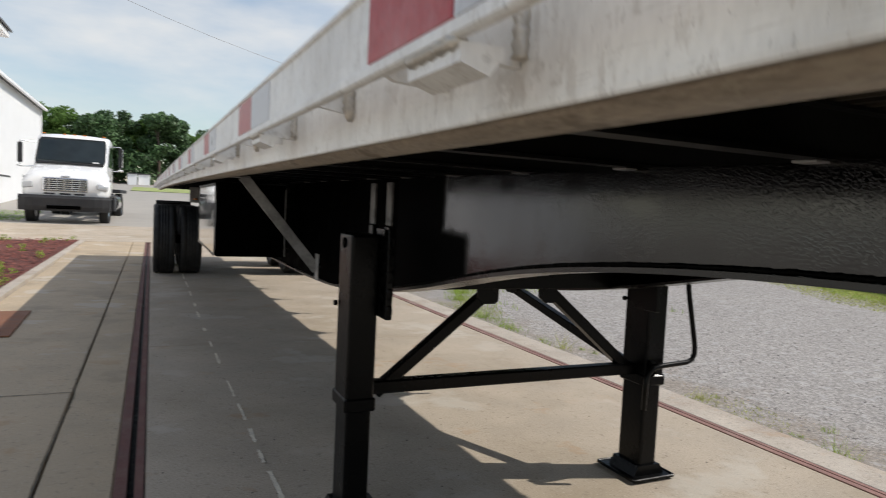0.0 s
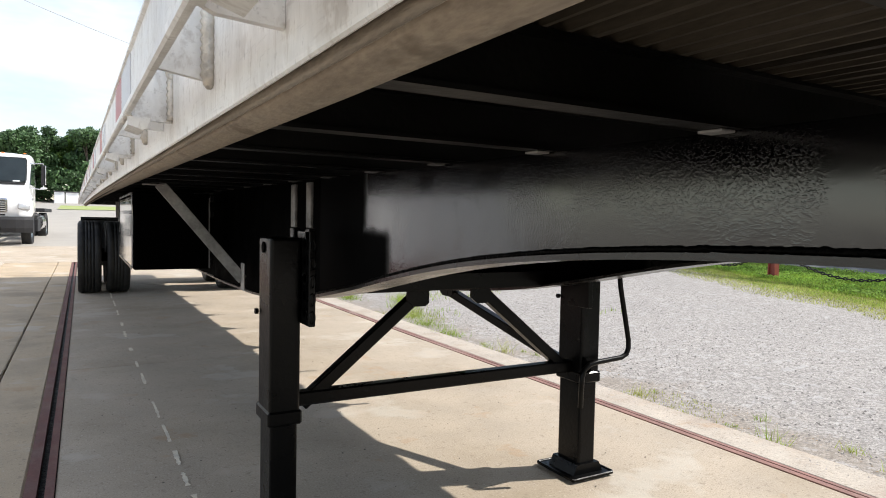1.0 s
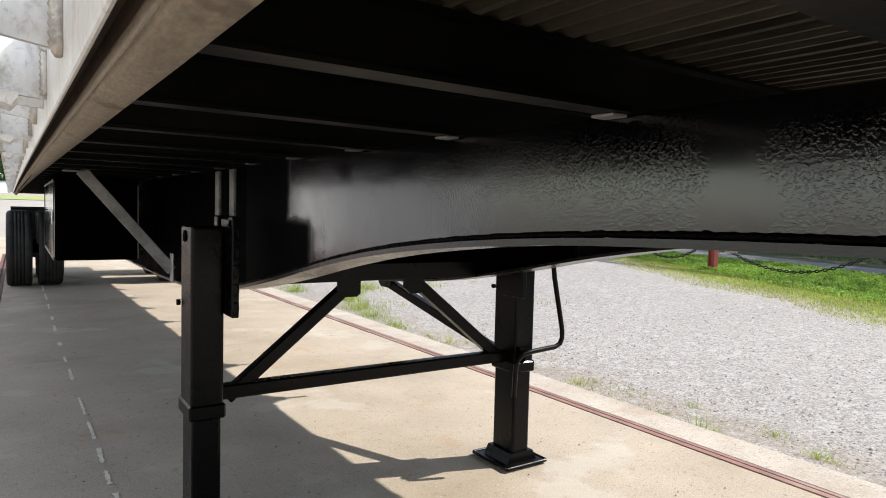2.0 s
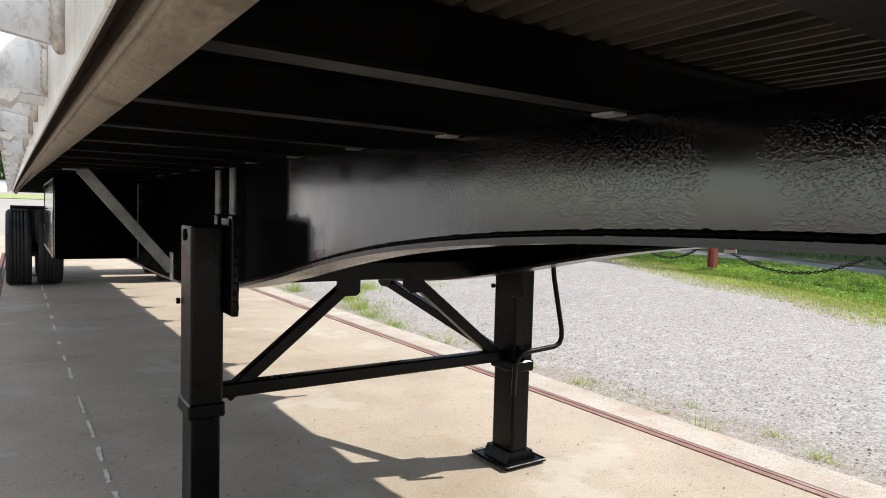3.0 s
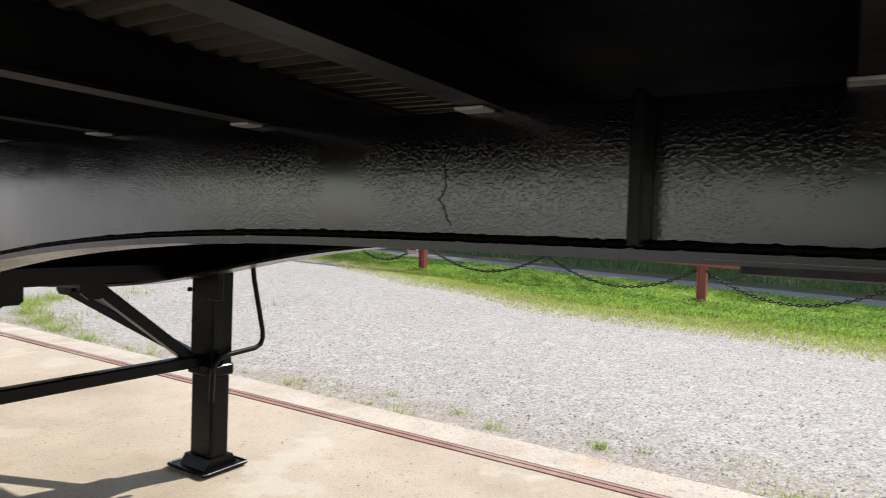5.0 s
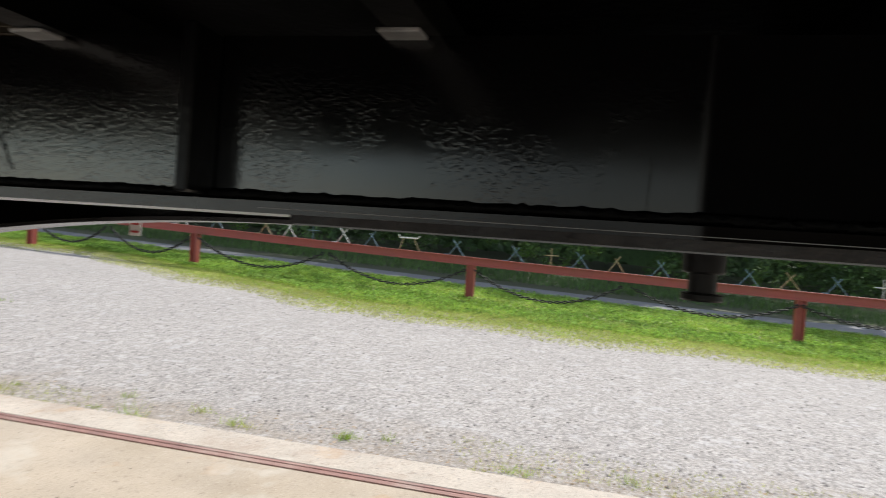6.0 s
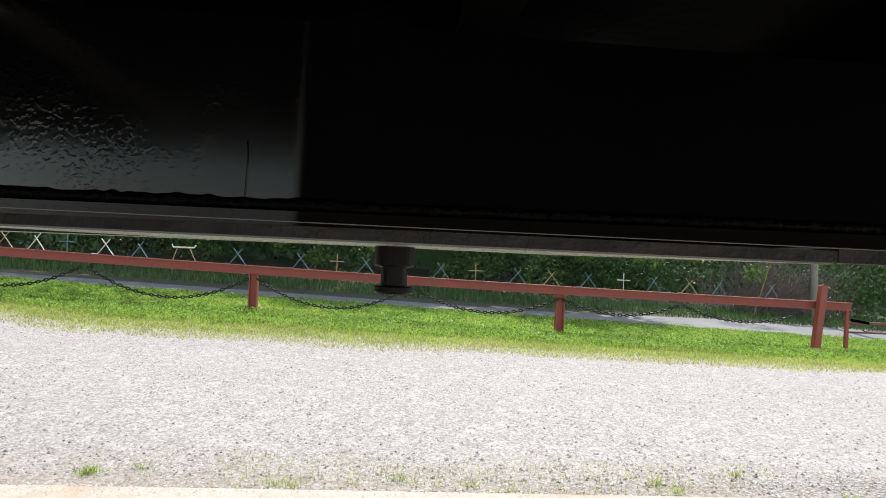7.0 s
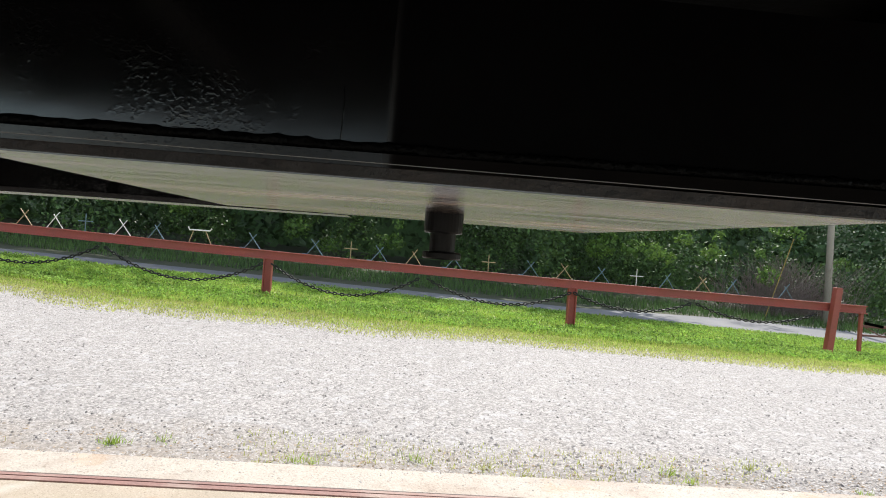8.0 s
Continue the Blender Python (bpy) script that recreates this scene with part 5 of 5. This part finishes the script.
# ---- vegetation ----
def leaf_cloud(centres, radii, count, size, flat=0.75):
    """Many small leaf quads round the given centres, thicker at each clump's skin."""
    centres, radii = np.asarray(centres, float), np.asarray(radii, float)
    k = rng.choice(len(centres), count, p=radii ** 2 / np.sum(radii ** 2))
    d = rng.normal(size=(count, 3))
    d /= np.linalg.norm(d, axis=1, keepdims=True)
    r = radii[k] * rng.uniform(0.35, 1.05, count) ** 0.6
    c = centres[k] + d * r[:, None] * np.array([1, 1, flat])
    u = rng.normal(size=(count, 3))
    u /= np.linalg.norm(u, axis=1, keepdims=True)
    w = np.cross(u, d + rng.normal(size=(count, 3)) * 0.6)
    w /= np.linalg.norm(w, axis=1, keepdims=True) + 1e-9
    s = size * rng.uniform(0.6, 1.5, count)[:, None]
    v = np.stack([c - u * s, c + w * s * 0.55, c + u * s, c - w * s * 0.55], 1).reshape(-1, 3)
    f = np.arange(count * 4).reshape(-1, 4)
    return v, f


def tree(x, y, h, spread, m, leaves=7500, size=0.17):
    z, h = float(ground_z(x, y)), h - 2.0
    t = thing("tree", (x, y, z), "tall leafy green broadleaf tree at the edge of the yard", "tree", "trees behind the yard")
    b = tube([(x, y, z - 0.2), (x + 0.1, y, z + h * 0.3), (x - 0.1, y + 0.1, z + h * 0.75)], [h * 0.026, h * 0.02, h * 0.008], 8)
    cs, rs = [], []
    for i in range(22):
        a, q = rng.uniform(0, 6.28), rng.uniform(0.16, 1.0)
        rad = spread * (0.95 - 0.55 * abs(q - 0.45)) * rng.uniform(0.3, 0.95)
        c = (x + rad * math.cos(a), y + rad * math.sin(a), z + h * (0.12 + 0.80 * q))
        cs.append(c)
        rs.append(spread * rng.uniform(0.22, 0.42))
        if i % 3 == 0:
            b = tube([(x, y, z + h * (0.2 + 0.4 * q)), c], [h * 0.009, h * 0.003], 5, b)
    part("trunk", b, M["bark"], t)
    v, f = leaf_cloud(cs, rs, leaves, size)
    cr = new("crown", array_mesh("crown", v, f, m))
    cr.parent, cr.matrix_parent_inverse = t, t.matrix_world.inverted()


for x, y, h, s in ((-13.5, 78, 9.5, 3.6), (-10.6, 80, 10.2, 3.4), (-8.0, 82, 10.0, 3.2), (-5.6, 78, 9.4, 2.8), (-3.6, 81, 10.3, 2.6), (-1.2, 84, 9.6, 2.4), (0.7, 79, 10.6, 2.7), (2.0, 82, 10.9, 2.6), (4.6, 88, 8.6, 2.4), (-17, 80, 10, 3.6),
                   (8, 92, 9, 3.4), (13, 95, 9, 3.5), (19, 92, 9.5, 3.5), (-6.8, 86, 10, 3.5), (-2.2, 88, 10, 3.5)):
    tree(x, y, h, s, M["leaf"] if int(x * 3) % 2 else M["leaf_dark"])
hv, hf = leaf_cloud([(x, 80 + 2 * math.sin(x), 4.2 + 1.2 * math.sin(2 * x)) for x in np.arange(-20, 24, 0.8)], [1.5] * 55, 24000, 0.18)
tagged(new("hedge", array_mesh("hedge", hv, hf, M["leaf_dark"])), "dense dark undergrowth below the far trees", "undergrowth", kind="stuff")

# thick undergrowth of the wood behind the lane
cs, rs, cg, rg2 = [], [], [], []
for i in range(300):
    y = rng.uniform(-46, 36)
    x = rng.uniform(20.2, 30)
    z = float(ground_z(x, y)) + rng.uniform(0.2, 9.0) * min(1, (x - 19.2) / 3.5)
    (cg if i % 6 == 0 else cs).append((x, y, z))
    (rg2 if i % 6 == 0 else rs).append(rng.uniform(0.7, 1.7))
v, f = leaf_cloud(cs, rs, 190000, 0.062, 0.9)
tagged(new("woodland", array_mesh("woodland", v, f, M["leaf_wood"])), "tangled green woodland edge with deep shade", "woodland", kind="stuff")
v, f = leaf_cloud(cg, rg2, 18000, 0.055, 0.9)
tagged(new("woodland", array_mesh("woodland", v, f, M["leaf_grey"])), "grey-green shrubs in the woodland edge", "woodland", kind="stuff")
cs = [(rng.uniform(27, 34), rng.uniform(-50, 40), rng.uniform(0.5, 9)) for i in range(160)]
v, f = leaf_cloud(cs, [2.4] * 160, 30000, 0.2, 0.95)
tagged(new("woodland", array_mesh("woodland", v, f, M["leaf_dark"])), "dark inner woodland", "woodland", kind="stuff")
# unseen upper leaves, placed so that their shadow falls on the lane
cs = [(rng.uniform(20.8, 25.5), rng.uniform(-11, 40), rng.uniform(3.6, 10.5)) for i in range(210)]
v, f = leaf_cloud(cs, [1.7] * 210, 42000, 0.2, 0.9)
tagged(new("woodland", array_mesh("woodland", v, f, M["leaf_wood"])), "high leaves added out of view to shade the lane", "woodland", kind="stuff")
cs = [(rng.uniform(20.0, 20.8), rng.uniform(-18, 12), rng.uniform(0.9, 3.4)) for i in range(46)]
v, f = leaf_cloud(cs, rng.uniform(0.2, 0.5, 46), 6000, 0.06, 0.8)
tagged(new("woodland", array_mesh("woodland", v, f, M["leaf"])), "brighter leaves along the woodland edge", "woodland", kind="stuff")
# flat sheet added behind the leaves, its dark colour standing for shade
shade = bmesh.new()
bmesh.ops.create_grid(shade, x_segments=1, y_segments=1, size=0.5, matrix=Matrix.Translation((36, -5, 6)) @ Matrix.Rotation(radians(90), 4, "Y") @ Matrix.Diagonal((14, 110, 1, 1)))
tagged(new("backdrop_wood", mesh_of(shade, "backdrop_wood", M["leaf_dark"])), "plain dark sheet standing for the unlit depth of the wood", "backdrop", kind="structure")
tw = bmesh.new()
for i in range(700):
    y, x = rng.normal(-15.3, 0.95), rng.uniform(20.0, 21.4)
    z = float(ground_z(x, y))
    h = rng.uniform(0.5, 2.0)
    dx, dy = rng.normal(0, 0.6, 2)
    tw = tube([(x, y, z), (x + dx * 0.4, y + dy * 0.5, z + h * 0.6), (x + dx, y + dy * 1.2, z + h)], [0.010, 0.007, 0.004], 3, tw)
tagged(new("dry_brush", mesh_of(tw, "dry_brush", M["twig"])), "pale leafless dry brush among the shrubs", "brush", kind="stuff")

pole = thing("utility_pole", (19.4, -15.78, 0.0), "weathered grey wooden utility pole", "pole")
part("shaft", tube([(19.4, -15.92, -0.6), (19.46, -15.75, 9.0)], [0.105, 0.085], 14), M["wood_pole"], pole, smooth=True)
guard = thing("guy_marker", (19.3, -14.0, -0.2), "slanting yellow guy-wire guard by the pole", "guy guard")
part("sleeve", tube([(19.3, -13.85, -0.45), (19.3, -14.62, 2.15)], 0.013, 8), M["yellow"], guard)
wire = thing("overhead_wire", (3, 40, 11), "thin overhead cable across the sky", "cable")
part("strand", tube([(-13 + 44 * t, 40 - 2 * t, 15.6 - 9.0 * t + 3.0 * (2 * t - 1) ** 2 - 1.6) for t in [i / 16 for i in range(17)]], 0.012, 5), M["worn_steel"], wire)


# grass, weeds and stones
def blades(x, y, z, h, w, lean=0.5):
    n = len(x)
    a = rng.uniform(0, 6.28, n)
    dx, dy = np.cos(a), np.sin(a)
    l = rng.uniform(0, lean, n) * h
    b = rng.uniform(0, 6.28, n)
    base = np.stack([x, y, z], -1)
    side = np.stack([dx, dy, 0 * dx], -1) * w[:, None] / 2
    tip = base + np.stack([np.cos(b) * l, np.sin(b) * l, h], -1)
    v = np.stack([base - side, base + side, tip], 1).reshape(-1, 3)
    return v, np.arange(n * 3).reshape(-1, 3)


def sown(name, n, x0, x1, y0, y1, h0, h1, w, m, label, edge=0.0, patch=0.0, bias=1.0):
    x, y = x0 + (x1 - x0) * rng.uniform(0, 1, n) ** bias, rng.uniform(y0, y1, n)
    if patch:
        keep = np.array([noise.noise((a * 0.9, b * 0.9, 5)) > -patch for a, b in zip(x, y)])
        x, y = x[keep], y[keep]
    if edge:
        x = x + edge * np.array([noise.noise((0, b * 0.6, 9)) for b in y]) * np.clip(1 - (x - x0) / 1.2, 0, 1)
    if 7.5 < x0 < 10.0 and y0 < 0:
        x = x + verge_shift(y) * np.clip((14.3 - x) / 4.85, 0, 1.1)
    z = ground_z(x, y) - 0.04
    n = len(x)
    v, f = blades(x, y, z, rng.uniform(h0, h1, n), np.full(n, w) * rng.uniform(0.6, 1.4, n))
    tagged(new(name, array_mesh(name, v, f, m)), label, "grass", kind="stuff")


sown("grass", 120000, 9.45, 14.4, -16, 14, 0.03, 0.085, 0.014, M["blade"], "lush green grass and clover along the railing", 0.5, 0.55)
sown("grass", 190000, 8.0, 10.4, -16, 14, 0.008, 0.030, 0.014, M["blade_dry"], "thin yellowish grass at the gravel's edge", 0.6, 0.75, 0.62)
sown("grass", 60000, 8.7, 10.6, -16, 14, 0.012, 0.045, 0.012, M["blade"], "short green grass among the yellow", 0.6, 0.45)
sown("grass", 26000, 9.7, 14.2, -16, 14, 0.05, 0.12, 0.02, M["clover"], "darker tufts of weeds in the grass", 0.4, -0.12)
n = 120000
cx, cyy = rng.uniform(9.5, 14.3, n), rng.uniform(-16, 12, n)
cx = cx + verge_shift(cyy) * (14.3 - cx) / 4.8
clump = np.array([noise.noise((a * 2.2, b * 2.2, 2)) + 0.6 * noise.noise((a * 0.6, b * 0.5, 6)) for a, b in zip(cx, cyy)])
keep = clump > -0.22 - 0.25 * rng.random(n)
cx, cyy, clump = cx[keep], cyy[keep], clump[keep]
pts = np.stack([cx, cyy, ground_z(cx, cyy) + rng.uniform(-0.03, 0.025, len(cx)) + 0.07 * np.clip(clump + 0.1, 0, 0.6)], -1)
tilt = rng.normal(0, 0.6, (len(cx), 2))
s0 = rng.uniform(0.008, 0.019, len(cx))
quad = np.stack([np.stack([pts[:, 0] + dx * s0, pts[:, 1] + dy * s0, pts[:, 2] + s0 * (dx * tilt[:, 0] + dy * tilt[:, 1])], -1) for dx, dy in ((-1, 0), (0, -1), (1, 0), (0, 1))], 1)
tagged(new("clover", array_mesh("clover", quad.reshape(-1, 3), np.arange(4 * len(cx)).reshape(-1, 4), M["clover"])), "low clover leaves in clumps among the grass", "clover", kind="stuff")
sown("grass", 11000, 3.37, 3.95, -9, 9, 0.005, 0.026, 0.006, M["blade_dry"], "sparse yellowish weeds in the gravel by the kerb", 0, -0.12, 1.6)
sown("grass", 2500, 3.8, 6.2, 3.6, 9, 0.03, 0.10, 0.008, M["blade"], "green weeds spreading over the gravel", 0, -0.2)
# bank weeds take the dark wood leaf colour to stand for tree shade
sown("grass", 22000, 17.6, 21.0, -30, 20, 0.1, 0.3, 0.025, M["leaf_wood"], "rough weeds beyond the lane, coloured dark for the shade")
sown("grass", 7000, 11.6, 14.0, 12, 34, 0.06, 0.16, 0.03, M["blade"], "green grass strip further along the yard")
sown("grass", 3500, -8, -3.75, 21.5, 27, 0.03, 0.10, 0.03, M["clover"], "grass by the white building")

for i, (x, y, h, n) in enumerate(((3.51, 0.85, 0.10, 26), (3.40, -0.20, 0.15, 30), (3.62, -1.38, 0.05, 40), (3.49, 2.45, 0.20, 34), (3.42, 2.65, 0.10, 20), (3.30, 1.15, 0.05, 16), (3.34, 0.25, 0.06, 18), (3.55, -0.75, 0.08, 20), (3.75, 0.1, 0.05, 12),
                              (3.58, 1.6, 0.06, 14), (3.45, 3.4, 0.12, 30), (3.55, 4.1, 0.16, 40), (3.7, 4.7, 0.2, 60), (3.9, 5.4, 0.22, 70), (4.2, 6.0, 0.2, 70), (4.6, 6.3, 0.2, 60), (3.6, 6.6, 0.2, 60), (3.5, -2.3, 0.05, 14), (3.45, -3.4, 0.05, 16), (3.6, -4.2, 0.06, 18),
                              (-1.75, 7.6, 0.15, 30), (-1.9, 8.6, 0.14, 26), (-2.4, 9.6, 0.18, 30), (-1.7, 10.6, 0.12, 24), (-2.1, 11.8, 0.16, 28), (-2.0, 13.6, 0.2, 30), (-1.7, 14.8, 0.16, 24), (-1.62, 6.6, 0.12, 24), (-2.9, 14.4, 0.2, 26))
                              + tuple((3.42 + 0.4 * rng.random() ** 2, -5.2 + 0.42 * q + 0.3 * rng.random(), 0.02 + 0.05 * rng.random(), int(rng.integers(8, 22))) for q in range(24))):
    s = 0.03 + 0.25 * h if y < 3 else 0.16
    z0 = float(ground_z(x, y)) - 0.045 if x > 0 else 0.0
    k = 3 + n // 12
    tops = [(x + rng.normal(0, s * 0.5), y + rng.normal(0, s * 0.6), z0 + h * rng.uniform(0.2, 0.85)) for q in range(k)]
    if x > 0:
        q = 12 + n if y < 3 else 60 + 3 * n
        wx, wy = rng.normal(x, s * 0.55, q), rng.normal(y, s * 0.7, q)
        v, f = blades(wx, wy, np.full(q, z0), h * rng.uniform(0.15, 0.9, q) + 0.006, np.full(q, 0.0045), 1.1)
    else:
        v, f = leaf_cloud(tops, [0.35 * s + 0.006] * k, n * 5, 0.014, 0.6)
    v[:, 2] = np.maximum(v[:, 2], z0 - 0.004)
    weed = thing("weed", (x, y, z0), "small green weed tuft in the ground", "weed", "weeds in the gravel and bed")
    part("stem", functools.reduce(lambda b, p: tube([(x, y, z0 - 0.01), p], [0.0018, 0.0008], 4, b), tops, None), M["blade_dry"], weed)
    lv = new("leaves", array_mesh("leaves", v, f, M["blade"] if i % 3 or y > 3 else M["blade_dry"]))
    lv.parent, lv.matrix_parent_inverse = weed, weed.matrix_world.inverted()

# loose stones over the gravel, and chips over the mulch
def pebbles(name, x, y, z, s, m, label, cat, squash=0.6):
    n = len(x)
    base = np.array([(1, 0, 0), (0, 1, 0), (-1, 0, 0), (0, -1, 0), (0.25, 0.1, 1)], float)
    tri = np.array([(0, 1, 4), (1, 2, 4), (2, 3, 4), (3, 0, 4)])
    a = rng.uniform(0, 6.28, n)
    v = base[None] * rng.uniform(0.6, 1.3, (n, 5, 1)) * s[:, None, None] * np.array([1, 1, squash])
    ca, sa = np.cos(a)[:, None], np.sin(a)[:, None]
    v = np.stack([v[..., 0] * ca - v[..., 1] * sa, v[..., 0] * sa + v[..., 1] * ca, v[..., 2]], -1) + np.stack([x, y, z], -1)[:, None]
    f = (tri[None] + 5 * np.arange(n)[:, None, None]).reshape(-1, 3)
    tagged(new(name, array_mesh(name, v.reshape(-1, 3), f, m)), label, cat, kind="stuff")


n = 270000
x = 3.34 + 5.6 * rng.uniform(0, 1, n) ** 1.5
y = rng.uniform(-9, 12, n)
keep = x + 0.35 * np.array([noise.noise((a * 3, b * 3, 1)) for a, b in zip(x, y)]) > 3.38 + 0.22 * rng.random(n)
x, y = x[keep], y[keep]
n = len(x)
pebbles("gravel_stones", x, y, ground_z(x, y) - 0.051 + np.clip(3.5 - x, 0, 0.2) * 0.1, rng.uniform(0.0035, 0.0115, n), M["stone"], "loose pale grey crushed stones", "gravel", 0.5)
n = 22000
x, y = 3.6 + 5.2 * rng.uniform(0, 1, n) ** 1.4, rng.uniform(-9, 12, n)
pebbles("gravel_stones", x, y, ground_z(x, y) - 0.049, rng.uniform(0.004, 0.013, n), M["stone_dark"], "darker grey stones among the gravel", "gravel", 0.8)
n = 5000
x, y = rng.uniform(-5.2, -1.55, n), rng.uniform(5.2, 15.2, n)
pebbles("mulch_chips", x, y, np.full(n, 0.05), rng.uniform(0.015, 0.045, n), M["mulch_chip"], "dark red wood chips", "mulch", 0.3)
n = 700
x, y = rng.uniform(0.08, 2.95, n), rng.uniform(-3.5, 9, n)
pebbles("grit", x, y, np.full(n, 0.003), rng.uniform(0.0015, 0.006, n), M["crack"], "scattered dark grit on the concrete deck", "grit", 0.6)
n = 260
x, y = rng.uniform(-1.35, -0.36, n), rng.uniform(-1, 9, n)
pebbles("grit", x, y, np.full(n, 0.003), rng.uniform(0.0015, 0.006, n), M["stone"], "scattered pale grit on the walkway", "grit", 0.6)
n = 2600
x, y = EDGE + 0.33 - 0.22 * rng.uniform(0, 1, n) ** 2.2, rng.uniform(-8, 9, n)
pebbles("kerb_stones", x, y, np.full(n, 0.0025), rng.uniform(0.002, 0.0075, n), M["stone"], "small stones strewn over the kerb", "gravel", 0.7)
n = 3500
x, y = 3.37 + 0.5 * rng.uniform(0, 1, n) ** 1.5, rng.uniform(-8, 9, n)
pebbles("soil_crumbs", x, y, ground_z(x, y) - 0.049, rng.uniform(0.003, 0.011, n), M["crumb"], "brown soil crumbs and dry stalks by the kerb", "soil", 0.6)
